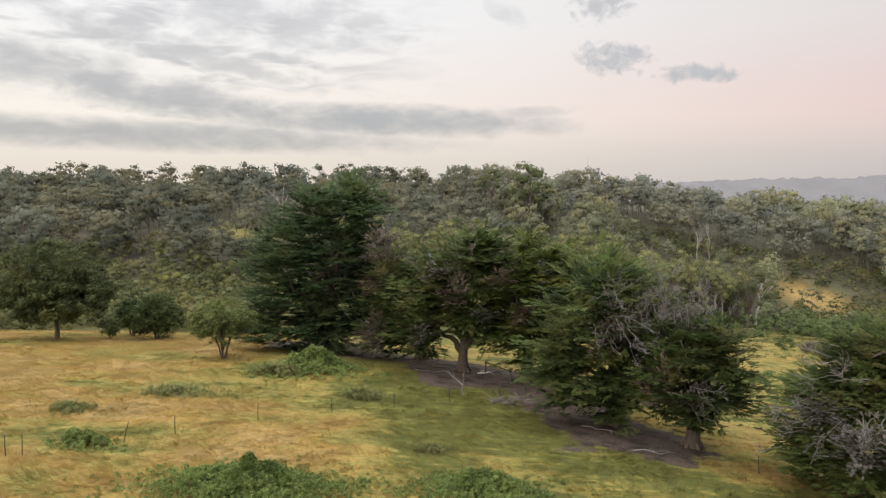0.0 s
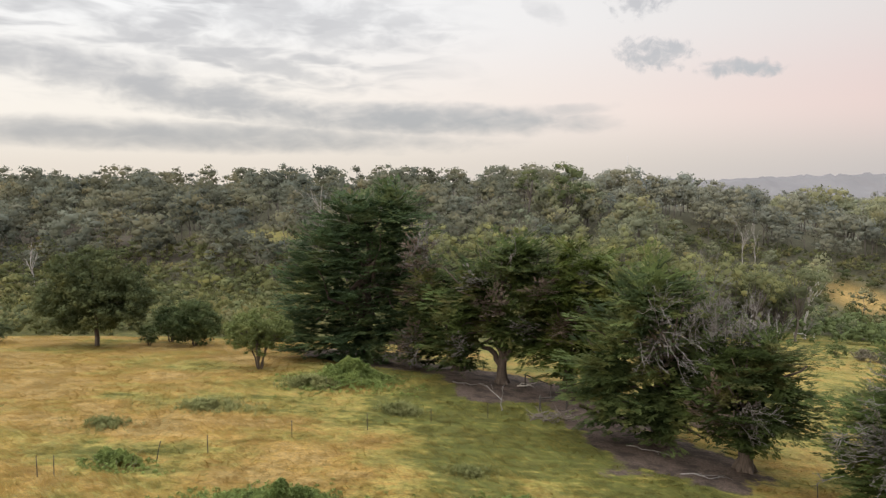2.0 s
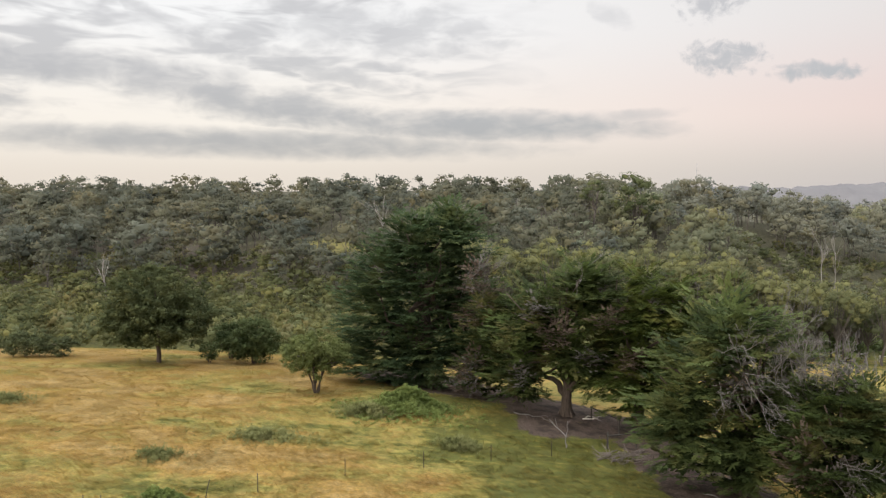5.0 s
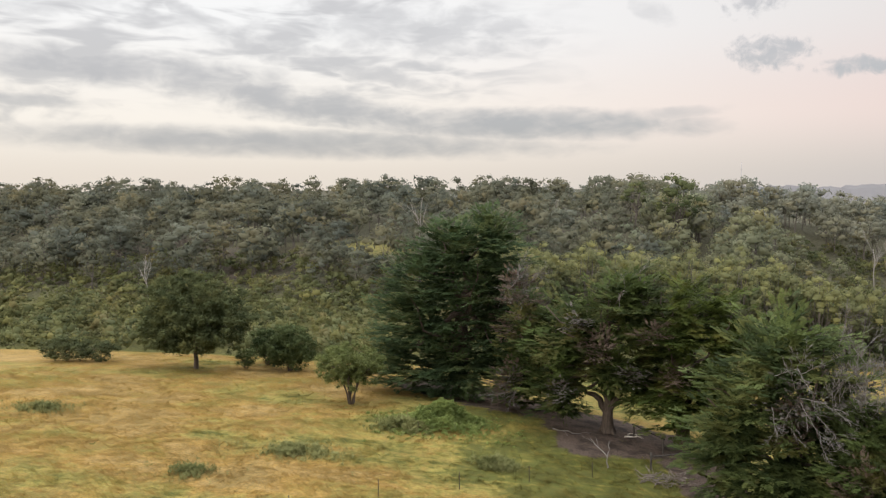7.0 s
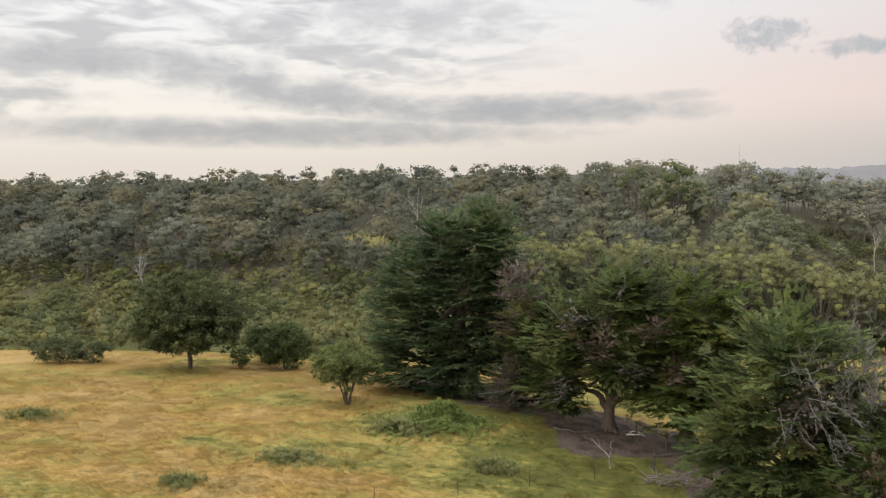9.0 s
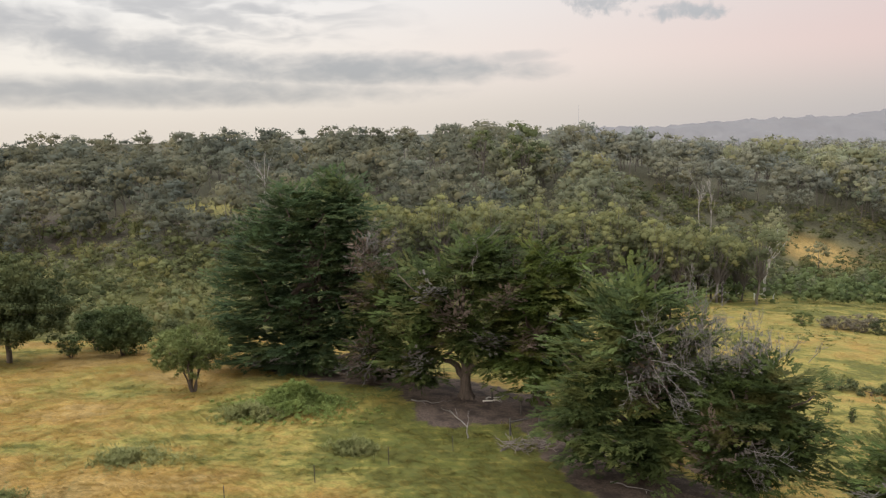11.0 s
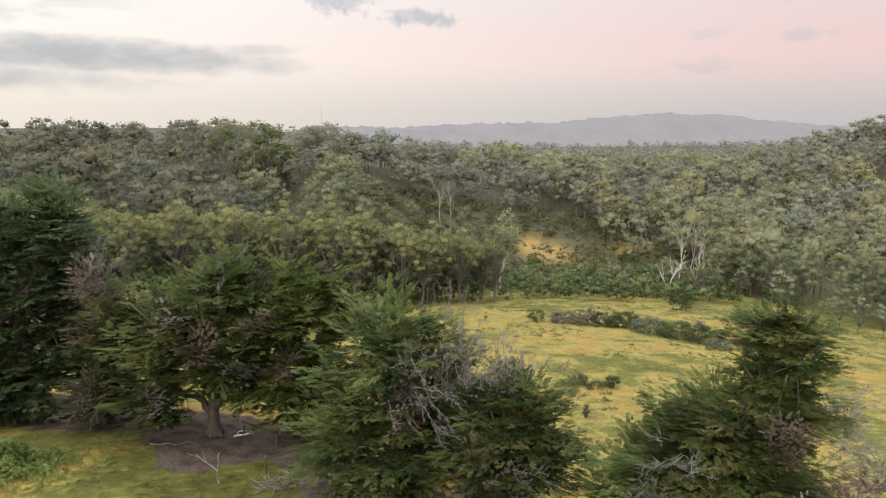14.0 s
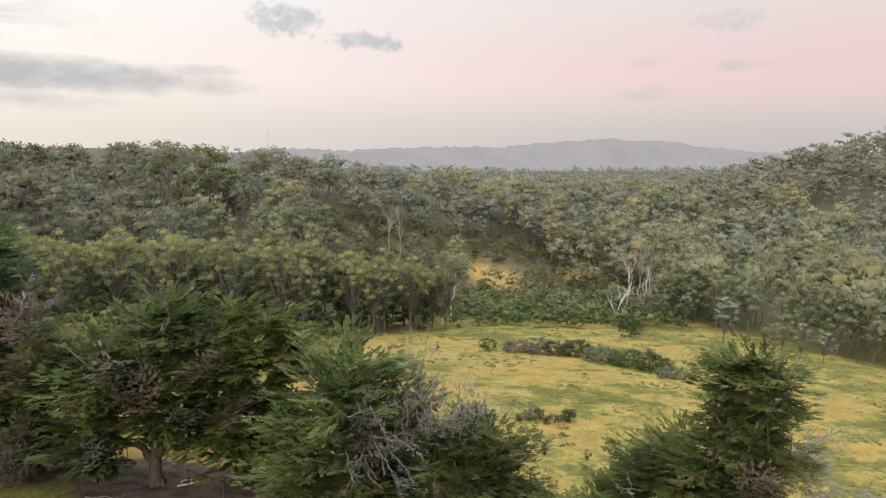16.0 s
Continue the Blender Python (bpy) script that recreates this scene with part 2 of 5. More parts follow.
def turf(name, is_ground):
    """Pasture: straw to green by the stored dryness, bare earth by the stored bareness."""
    m, nt, bsdf = new_material(name)
    co = object_coord(nt)

    def stored(key):
        a = nt.nodes.new("ShaderNodeAttribute")
        a.attribute_name = key
        return a.outputs["Fac"]

    fine = noise_node(nt, co, 1.3, 5.0, 0.6)
    grain = noise_node(nt, co, 7.0, 4.0, 0.65)
    dry = math_node(nt, "ADD", stored("dry"), math_node(nt, "MULTIPLY", math_node(nt, "SUBTRACT", fine, 0.5), 0.9))
    lay = nt.nodes.new("ShaderNodeMapping")
    nt.links.new(co, lay.inputs[0])
    lay.inputs["Rotation"].default_value = (0, 0, radians(20))
    lay.inputs["Scale"].default_value = (0.45, 1.5, 1)
    dry = math_node(nt, "ADD", dry, math_node(nt, "MULTIPLY", math_node(nt, "SUBTRACT", noise_node(nt, lay.outputs[0], 1.0, 4.0, 0.6, 0.6), 0.5), 0.7))
    if not is_ground:
        geo = nt.nodes.new("ShaderNodeNewGeometry")
        dry = math_node(nt, "ADD", dry, math_node(nt, "MULTIPLY", math_node(nt, "SUBTRACT", geo.outputs["Random Per Island"], 0.5), 0.26))
    ramp = nt.nodes.new("ShaderNodeValToRGB")
    nt.links.new(dry, ramp.inputs[0])
    e = ramp.color_ramp.elements
    e[0].position, e[0].color = 0.05, (0.082, 0.094, 0.020, 1)
    e[1].position, e[1].color = 0.98, (0.350, 0.236, 0.086, 1)
    for p, col in ((0.24, (0.130, 0.128, 0.028, 1)), (0.40, (0.268, 0.230, 0.060, 1)), (0.58, (0.312, 0.230, 0.064, 1)), (0.76, (0.315, 0.196, 0.052, 1))):
        el = e.new(p)
        el.color = col
    c = ramp.outputs[0]
    thatch = math_node(nt, "ADD", math_node(nt, "MULTIPLY", noise_node(nt, co, 0.45, 4.0, 0.6), 0.5), math_node(nt, "MULTIPLY", noise_node(nt, co, 3.1, 3.0, 0.6), 0.5))
    c = mix_color(nt, map_range(nt, thatch, 0.40, 0.60), mix_color(nt, 0.42 if is_ground else 0.28, c, (0.055, 0.050, 0.015)), c)
    c = mix_color(nt, math_node(nt, "MULTIPLY", map_range(nt, grain, 0.62, 0.30), 0.5 if is_ground else 0.0), c, (0.07, 0.07, 0.025))
    if not is_ground:
        c = mix_color(nt, 0.22, c, (0.33, 0.25, 0.085))
    if is_ground:
        litter = mix_color(nt, map_range(nt, fine, 0.35, 0.65), (0.042, 0.042, 0.026), (0.085, 0.080, 0.048))
        c = mix_color(nt, stored("wild"), c, litter)
        edge = math_node(nt, "ADD", stored("bare"), math_node(nt, "MULTIPLY", math_node(nt, "SUBTRACT", noise_node(nt, co, 0.8, 6.0, 0.7), 0.5), 2.2))
        earth = mix_color(nt, map_range(nt, grain, 0.35, 0.65), (0.055, 0.041, 0.033), (0.112, 0.083, 0.066))
        blotch = noise_node(nt, co, 0.7, 5.0, 0.65)
        earth = mix_color(nt, map_range(nt, blotch, 0.42, 0.66), earth, (0.036, 0.028, 0.022))
        straw = math_node(nt, "MULTIPLY", map_range(nt, noise_node(nt, co, 11.0, 3.0, 0.7), 0.56, 0.68), map_range(nt, blotch, 0.62, 0.38))
        earth = mix_color(nt, math_node(nt, "MULTIPLY", straw, 0.7), earth, (0.20, 0.165, 0.125))
        c = mix_color(nt, map_range(nt, edge, 0.34, 0.72), c, earth)
        b = nt.nodes.new("ShaderNodeBump")
        b.inputs["Strength"].default_value, b.inputs["Distance"].default_value = 0.4, 0.2
        nt.links.new(grain, b.inputs["Height"])
        nt.links.new(b.outputs[0], bsdf.inputs["Normal"])
    nt.links.new(c, bsdf.inputs["Base Color"])
    bsdf.inputs["Roughness"].default_value = 0.9
    bsdf.inputs["Specular IOR Level"].default_value = 0.15
    if not is_ground:
        tr = nt.nodes.new("ShaderNodeBsdfTranslucent")
        nt.links.new(c, tr.inputs[0])
        mx = nt.nodes.new("ShaderNodeMixShader")
        mx.inputs[0].default_value = 0.5
        nt.links.new(bsdf.outputs[0], mx.inputs[1])
        nt.links.new(tr.outputs[0], mx.inputs[2])
        nt.links.new(mx.outputs[0], nt.nodes["Material Output"].inputs[0])
    return m


M_GROUND = turf("pasture_ground", True)
M_GRASS = turf("grass_blades", False)
M_CYPRESS = foliage("cypress_leaf", (0.040, 0.056, 0.020), (0.112, 0.154, 0.046), (0.155, 0.144, 0.052), 0.45, 0.4, speck=0.12)
M_CYPRESS_FRESH = foliage("cypress_leaf_fresh", (0.046, 0.066, 0.017), (0.140, 0.182, 0.046), (0.180, 0.182, 0.052), 0.45, 0.3, speck=0.12)
M_CYPRESS_BLUE = foliage("cypress_leaf_deep", (0.040, 0.064, 0.031), (0.100, 0.150, 0.066), (0.132, 0.160, 0.064), 0.4, 0.4, speck=0.12)
M_CYPRESS_PALE = foliage("cypress_leaf_pale", (0.040, 0.060, 0.023), (0.142, 0.184, 0.066), (0.180, 0.184, 0.062), 0.45, 0.38, speck=0.12)
M_CYPRESS_BROWN = foliage("cypress_leaf_dead", (0.080, 0.060, 0.046), (0.180, 0.138, 0.106), None, 0.4, 0.25)
M_CYPRESS_GREY = foliage("cypress_twigs_dead", (0.060, 0.055, 0.047), (0.165, 0.152, 0.136), None, 0.5, 0.15)
M_BARK = bark("cypress_bark", (0.040, 0.030, 0.024), (0.115, 0.090, 0.072))
M_DEAD = bark("weathered_twig", (0.10, 0.092, 0.086), (0.235, 0.220, 0.208), 2.0)
M_STICK = bark("brown_stick", (0.085, 0.070, 0.060), (0.20, 0.17, 0.15), 2.0)
M_PALEWOOD = bark("bleached_wood", (0.30, 0.28, 0.25), (0.55, 0.52, 0.48), 1.0)
M_DEADGUM = bark("bleached_gum", (0.20, 0.185, 0.165), (0.34, 0.32, 0.295), 1.0)
M_GUMBARK = bark("gum_bark", (0.055, 0.048, 0.040), (0.150, 0.132, 0.115), 0.8)
M_GUM = foliage("gum_leaf", (0.145, 0.165, 0.094), (0.270, 0.290, 0.160), (0.295, 0.272, 0.135), 0.12, 0.5, speck=0.1, grain=1.1)
M_GUM_YELLOW = foliage("gum_leaf_young", (0.105, 0.120, 0.066), (0.300, 0.302, 0.125), (0.300, 0.282, 0.100), 0.16, 0.5, speck=0.1, grain=1.1)
M_WOODS = foliage("woodland_leaf", (0.108, 0.117, 0.093), (0.205, 0.213, 0.162), (0.208, 0.196, 0.135), 0.045, 0.5, speck=0.05, grain=0.8, kinds=True)
M_WOODS_GREEN = foliage("valley_leaf", (0.155, 0.170, 0.116), (0.290, 0.304, 0.202), (0.295, 0.277, 0.162), 0.045, 0.5, speck=0.05, grain=0.8, kinds=True)
# paler, greyer leaves with distance: haze put into the base colours
M_WOODS_MID = foliage("hillside_leaf_haze", (0.178, 0.188, 0.160), (0.262, 0.271, 0.220), (0.265, 0.256, 0.186), 0.045, 0.5, speck=0.04, grain=0.6, kinds=True)
M_WOODS_FAR = foliage("far_leaf_haze", (0.175, 0.185, 0.172), (0.275, 0.284, 0.260), None, 0.03, 0.4, speck=0.06, grain=0.3, kinds=True)
M_SILVER = foliage("silver_leaf", (0.11, 0.132, 0.086), (0.265, 0.285, 0.195), None, 0.3, 0.25)
M_SCRUB = foliage("scrub_leaf", (0.075, 0.088, 0.042), (0.180, 0.188, 0.085), (0.195, 0.172, 0.082), 0.10, 0.4, speck=0.1, grain=1.4, kinds=True)
M_BROAD = foliage("broadleaf", (0.050, 0.068, 0.032), (0.140, 0.162, 0.072), (0.160, 0.165, 0.066), 0.3, 0.4)
M_BUSH = foliage("bush_leaf", (0.060, 0.084, 0.034), (0.165, 0.200, 0.080), None, 0.4, 0.38, speck=0.15)
M_SAPLING = foliage("sapling_leaf", (0.130, 0.160, 0.056), (0.290, 0.322, 0.130), None, 0.5, 0.45, speck=0.18)
M_BRAMBLE = foliage("bramble_leaf", (0.105, 0.152, 0.044), (0.300, 0.365, 0.118), None, 0.9, 0.38, speck=0.3)
M_WEED = foliage("grey_weed", (0.135, 0.150, 0.055), (0.270, 0.270, 0.115), None, 0.6, 0.4)
M_POST = bark("old_post", (0.020, 0.017, 0.014), (0.060, 0.050, 0.042), 4.0)
M_RAIL = bark("old_rail", (0.025, 0.022, 0.019), (0.072, 0.063, 0.055), 4.0)
# haze over the far range is put into this flat grey base colour
M_RANGE = foliage("range_haze_tone", (0.143, 0.141, 0.145), (0.168, 0.166, 0.168), None, 0.012, 0.0, 0.9)
M_WHITE = bark("white_paint", (0.45, 0.44, 0.42), (0.72, 0.71, 0.69), 2.0, 0.7, 0.2)
M_STEEL = bark("grey_steel", (0.20, 0.20, 0.21), (0.32, 0.32, 0.33), 2.0, 0.5, 0.1)


# ---------------------------------------------------------------- mesh building
def mesh_object(name, verts, tris, mat, parent=None, label="", attrs=None, smooth_shade=True, normals=None):
    me = bpy.data.meshes.new(name)
    verts, tris = np.asarray(verts, np.float32), np.asarray(tris, np.int32)
    me.vertices.add(len(verts))
    me.vertices.foreach_set("co", verts.ravel())
    me.loops.add(tris.size)
    me.loops.foreach_set("vertex_index", tris.ravel())
    me.polygons.add(len(tris))
    me.polygons.foreach_set("loop_start", np.arange(0, tris.size, 3, dtype=np.int32))
    me.polygons.foreach_set("use_smooth", np.full(len(tris), smooth_shade))
    me.materials.append(mat)
    for key, val in (attrs or {}).items():
        a = me.attributes.new(key, "FLOAT", "POINT")
        a.data.foreach_set("value", np.asarray(val, np.float32))
    me.update(calc_edges=True)
    if normals is not None:
        me.normals_split_custom_set_from_vertices(np.asarray(normals, np.float32))
    ob = new(name, me)
    if parent:
        ob.parent = parent
    if label:
        tagged(ob, label)
    return ob


def thing(name, at, label, category, group="", kind=""):
    e = new(name)
    e.location = at
    e.empty_display_size = 0.5
    return tagged(e, label, category, group, kind)


class Heap:
    """Collects pieces of triangle mesh."""

    def __init__(self):
        self.v, self.f, self.nrm, self.tone, self.n = [], [], [], [], 0

    def add(self, v, f):
        self.v.append(np.asarray(v, float))
        self.f.append(np.asarray(f, int) + self.n)
        self.n += len(v)

    def stamp(self, template, mats, offs, tone=None):
        """Copies of one template under many 3x3 matrices and offsets, each with a tone of its own."""
        tv, tf = template[:2]
        k = len(mats)
        if k == 0:
            return
        v = np.einsum("kij,nj->kni", mats, tv) + offs[:, None, :]
        f = tf[None] + (np.arange(k) * len(tv))[:, None, None]
        self.add(v.reshape(-1, 3), f.reshape(-1, 3))
        if tone is not None:
            self.tone.append(np.repeat(tone, len(tv)))
        if len(template) > 2:
            q = np.einsum("kij,nj->kni", mats, template[2]).reshape(-1, 3)
            self.nrm.append(q / np.linalg.norm(q, axis=1)[:, None])

    def tube(self, pts, radii, sides=6):
        pts = np.asarray(pts, float)
        n = len(pts)
        d = np.gradient(pts, axis=0)
        d /= np.linalg.norm(d, axis=1)[:, None] + 1e-9
        ref = np.where(np.abs(d[:, 2:3]) > 0.9, np.array([[1.0, 0, 0]]), np.array([[0, 0, 1.0]]))
        u = np.cross(d, ref)
        u /= np.linalg.norm(u, axis=1)[:, None] + 1e-9
        w = np.cross(d, u)
        a = np.arange(sides) * 2 * math.pi / sides
        ring = u[:, None] * np.cos(a)[None, :, None] + w[:, None] * np.sin(a)[None, :, None]
        v = pts[:, None] + ring * np.asarray(radii, float)[:, None, None]
        f = []
        for i in range(n - 1):
            for j in range(sides):
                p, q = i * sides + j, i * sides + (j + 1) % sides
                f += [(p, q, q + sides), (p, q + sides, p + sides)]
        self.add(np.concatenate([v.reshape(-1, 3), pts[-1:]]), f + [((n - 1) * sides + j, (n - 1) * sides + (j + 1) % sides, n * sides) for j in range(sides)])

    def arrays(self):
        return np.concatenate(self.v), np.concatenate(self.f)

    def normals(self):
        if not self.nrm:
            return None
        n = np.concatenate(self.nrm)
        return n / np.linalg.norm(n, axis=1)[:, None]


def part(name, heap, mat, parent, label="", smooth_shade=True, attrs=None):
    v, f = heap.arrays()
    n = heap.normals()
    if heap.tone:
        attrs = {"tone": np.concatenate(heap.tone)}
    return mesh_object(name, v, f, mat, parent, label, attrs, smooth_shade or n is not None, n)


def frames_from(forward, up):
    """Rows of 3x3 matrices whose columns are forward, side and up."""
    x = forward / (np.linalg.norm(forward, axis=1)[:, None] + 1e-9)
    y = np.cross(up, x)
    y /= np.linalg.norm(y, axis=1)[:, None] + 1e-9
    z = np.cross(x, y)
    return np.stack([x, y, z], axis=2)


def cypress_spray(rng, twigs=13):
    """A flat, nearly closed fan of scale-leaf twigs, one unit long, pointing along x, its tips turned up."""
    s = np.linspace(0.0, 0.97, twigs) + rng.uniform(-0.02, 0.02, twigs)
    side = np.where(np.arange(twigs) % 2 == 0, 1.0, -1.0)
    side[-1] = 0.0
    ang = side * rng.uniform(0.45, 0.85, twigs) * (1 - 0.4 * s)
    length = rng.uniform(0.32, 0.52, twigs) * (1.05 - 0.45 * s)
    d = np.stack([np.cos(ang), np.sin(ang), rng.normal(0.16, 0.10, twigs)], 1)
    root = np.stack([s * 0.8, np.zeros(twigs), 0.12 * s * s + rng.normal(0, 0.02, twigs)], 1)
    wide = np.stack([-d[:, 1], d[:, 0], rng.normal(0, 0.15, twigs)], 1) * (0.075 + 0.040 * rng.random(twigs))[:, None]
    mid = root + d * length[:, None] * 0.3
    v = np.stack([mid + wide, mid - wide, root + d * length[:, None]], 1).reshape(-1, 3)
    v[0::3] -= d * length[:, None] * 0.18
    return v, np.arange(twigs * 3).reshape(-1, 3)


def icosahedron():
    bm = bmesh.new()
    bmesh.ops.create_icosphere(bm, subdivisions=1, radius=1.0)
    v = np.array([p.co[:] for p in bm.verts])
    f = np.array([[p.index for p in q.verts] for q in bm.faces])
    bm.free()
    return v, f


ICO_V, ICO_F = icosahedron()


def leaf_ball(rng, n, leaf=0.25, flat=0.9, low=-0.6, face=0.0, heart=0.0, soft=0.55, inner=0.35):
    """A rounded, fluffy clump of small leaves of unit radius, thinner beneath; face turns the leaves
    outwards, heart is the size of the dense middle."""
    d = rng.normal(size=(n * 4, 3))
    d /= np.linalg.norm(d, axis=1)[:, None]
    d = d[d[:, 2] > low - 0.5 * rng.random(len(d))][:n]
    c = d * rng.uniform(inner, 1.0, len(d))[:, None] ** 0.6
    c[:, 2] *= flat
    nd = rng.normal(0, 1.0 - 0.55 * face, d.shape) + d * 2.0 * face
    t = rng.normal(0, 0.8, d.shape) + d * 0.5 * (1 - face)
    t -= nd * (np.sum(t * nd, axis=1) / np.sum(nd * nd, axis=1))[:, None]
    t /= np.linalg.norm(t, axis=1)[:, None]
    if face:
        nd *= np.sign(np.sum(nd * d, axis=1))[:, None]
    b = np.cross(nd, t)
    shade = np.repeat(d * [1, 1, 1 / flat] + rng.normal(0, soft, d.shape), 3, axis=0)
    b /= np.linalg.norm(b, axis=1)[:, None] + 1e-9
    size = leaf * rng.uniform(0.6, 1.35, (len(d), 1))
    v = np.stack([c - t * size * 0.4 + b * size * 0.5, c - t * size * 0.4 - b * size * 0.5, c + t * size * 1.1], 1)
    v, f = v.reshape(-1, 3), np.arange(len(d) * 3).reshape(-1, 3)
    if heart:
        h = ICO_V * rng.uniform(0.72, 1.15, (12, 1)) * np.array([heart, heart, heart * flat]) + rng.normal(0, 0.05, (12, 3))
        f = np.concatenate([f, ICO_F + len(v)])
        v = np.concatenate([v, h])
        shade = np.concatenate([shade, ICO_V])
    return (v, f, shade) if face else (v, f)


def cypress_pad(rng, rim=15):
    """A ragged, slightly domed plate of foliage about one unit across, pointing along x."""
    a = np.arange(rim) * 2 * math.pi / rim
    r = np.where(np.arange(rim) % 2 == 0, rng.uniform(0.85, 1.2, rim), rng.uniform(0.28, 0.5, rim))
    v = np.stack([np.cos(a) * r * 0.62, np.sin(a) * r * 0.46, -0.10 * r + rng.normal(0, 0.05, rim)], 1)
    v = np.concatenate([v, [[0, 0, 0.07]]])
    return v, np.array([(k, (k + 1) % rim, rim) for k in range(rim)])


def turn_z(a):
    c, s, o, i = np.cos(a), np.sin(a), np.zeros_like(a), np.ones_like(a)
    return np.stack([c, -s, o, s, c, o, o, o, i], 1).reshape(-1, 3, 3)


def wander(rng, a, b, n=6, wob=0.06):
    """A crooked line from a to b."""
    a, b = np.asarray(a, float), np.asarray(b, float)
    t = np.linspace(0, 1, n)[:, None]
    L = np.linalg.norm(b - a)
    off = rng.normal(0, wob * L, (n, 3)) * np.sin(t * math.pi) ** 0.7
    return a + (b - a) * t + off


def twig_tree(heap, rng, base, direction, length, radius, depth=3, sides=4, spread=0.6, count=5, wob=0.06):
    """Bare forking branches."""
    d = np.asarray(direction, float) / np.linalg.norm(direction)
    end = np.asarray(base) + d * length
    pts = wander(rng, base, end, 5, wob)
    heap.tube(pts, np.linspace(radius, radius * 0.35, 5), sides)
    if depth <= 1:
        return
    for _ in range(count):
        t = rng.uniform(0.25, 0.98)
        p = pts[0] + (pts[-1] - pts[0]) * t
        nd = d + rng.normal(0, spread, 3)
        nd[2] += 0.12
        twig_tree(heap, rng, p, nd, length * rng.uniform(0.35, 0.6), max(radius * 0.5, 0.008), depth - 1, 3, spread, max(3, count - 1), wob)


# ---------------------------------------------------------------- lie of the land
def smooth(t):
    t = np.clip(t, 0, 1)
    return t * t * (3 - 2 * t)


NOISE_TABLE = np.random.RandomState(7).rand(64, 64)


def value_noise(x, y):
    xi, yi = np.floor(x).astype(int), np.floor(y).astype(int)
    fx, fy = smooth(x - xi), smooth(y - yi)
    g = lambda i, j: NOISE_TABLE[i % 64, j % 64]
    return (g(xi, yi) * (1 - fx) + g(xi + 1, yi) * fx) * (1 - fy) + (g(xi, yi + 1) * (1 - fx) + g(xi + 1, yi + 1) * fx) * fy


def fbm(x, y, octaves=3):
    s, a = 0, 0.5
    for i in range(octaves):
        s = s + a * value_noise(x * 2 ** i + 17.3 * i, y * 2 ** i + 5.1 * i)
        a *= 0.5
    return s / (1 - 0.5 ** octaves)


def ground_z(x, y):
    x, y = np.asarray(x, float), np.asarray(y, float)
    # the paddock and the sloping meadow beyond the cypress row
    xn, yn = np.clip(x, -110, 180), np.clip(y, -20, 200)
    near = 2.08 - 0.1084 * xn - 0.0265 * yn - 0.00045 * xn * xn + 0.000574 * xn * yn - 0.000465 * yn * yn
    near = near + 0.85 * np.exp(-((x + 2) / 22) ** 2 - ((y - 69) / 9) ** 2)
    # creek valley, wooded ridge, side hill and far range
    floor = -7 - 17 * smooth((x + 20) / 150)
    yv = 150 + 55 * smooth(x / 130)
    top = 9 - 22 * smooth((x - 20) / 200)
    far = floor + (top - floor) * smooth((y - yv) / (300 - yv))
    far = far - 8 * smooth((y - 330) / 150) + 17 * np.exp(-((x - 200) / 260) ** 2 - ((y - 620) / 120) ** 2)
    far = far + 39 * np.exp(-((x - 420) / 80) ** 2 - ((y - 245) / 140) ** 2)
    far = far + 4.0 * np.exp(-((x + 85) / 48) ** 2 - ((y - 200) / 26) ** 2)
    far = far + 1.5 * (fbm(x / 25, y / 25) - 0.5)
    s = np.maximum(smooth((y - 95 - 70 * smooth(x / 70)) / 35), smooth((x - 125) / 60))
    return near * (1 - s) + far * s + 0.35 * (fbm(x / 7, y / 7, 2) - 0.5)


def row_coords(x, y):
    """Along and across the cypress row."""
    return 0.734 * x - 0.679 * y, 0.679 * x + 0.734 * y


def row_edges(s):
    """Both edges of the worn strip under the trees."""
    low = np.interp(s, [-74, -64, -56, -50.6, -47, -43, -40.5, -38.5, -36.5, -33, -29, -26, -19], [47, 45.5, 46.6, 48.4, 46.2, 44.5, 46.7, 49.2, 47.5, 45.4, 42.8, 42, 42.7])
    return low, np.interp(s, [-60, -40, -28, -18], [58, 56.5, 53, 49.5])


def bareness(x, y):
    s, n = row_coords(x, y)
    low, high = row_edges(s)
    wob = 3.6 * (fbm(x / 3, y / 3) - 0.5)
    b = smooth((n - low + wob) / 1.8 + 0.5) * smooth((high - n + wob) / 2.5) * smooth((s + 77) / 5) * smooth((-16.5 - s) / 5)
    b = np.maximum(b, 0.9 * np.exp(-((x - 8.5) / 1.6) ** 2 - ((y - 46.6) / 1.2) ** 2))
    litter = smooth((y - 165 - 30 * smooth(x / 70)) / 15) * smooth((fbm(x / 18, y / 18) - 0.33) / 0.2)
    litter = litter * (1 - clearing(x, y)) * smooth((30 - x) / 30) * smooth((260 - y) / 30)
    return np.maximum(b, 0.5 * litter)


def clearing(x, y):
    """Grassy openings in the woods."""
    c = np.exp(-((x - 116) / 10) ** 2 - ((y - 228) / 11) ** 2) + np.exp(-((x - 150) / 8) ** 2 - ((y - 227) / 5) ** 2)
    c = c + 0.8 * np.exp(-((x + 60) / 18) ** 2 - ((y - 216) / 14) ** 2) + 0.8 * np.exp(-((x + 2) / 22) ** 2 - ((y - 208) / 8) ** 2)
    return np.clip(c * 1.5, 0, 1)


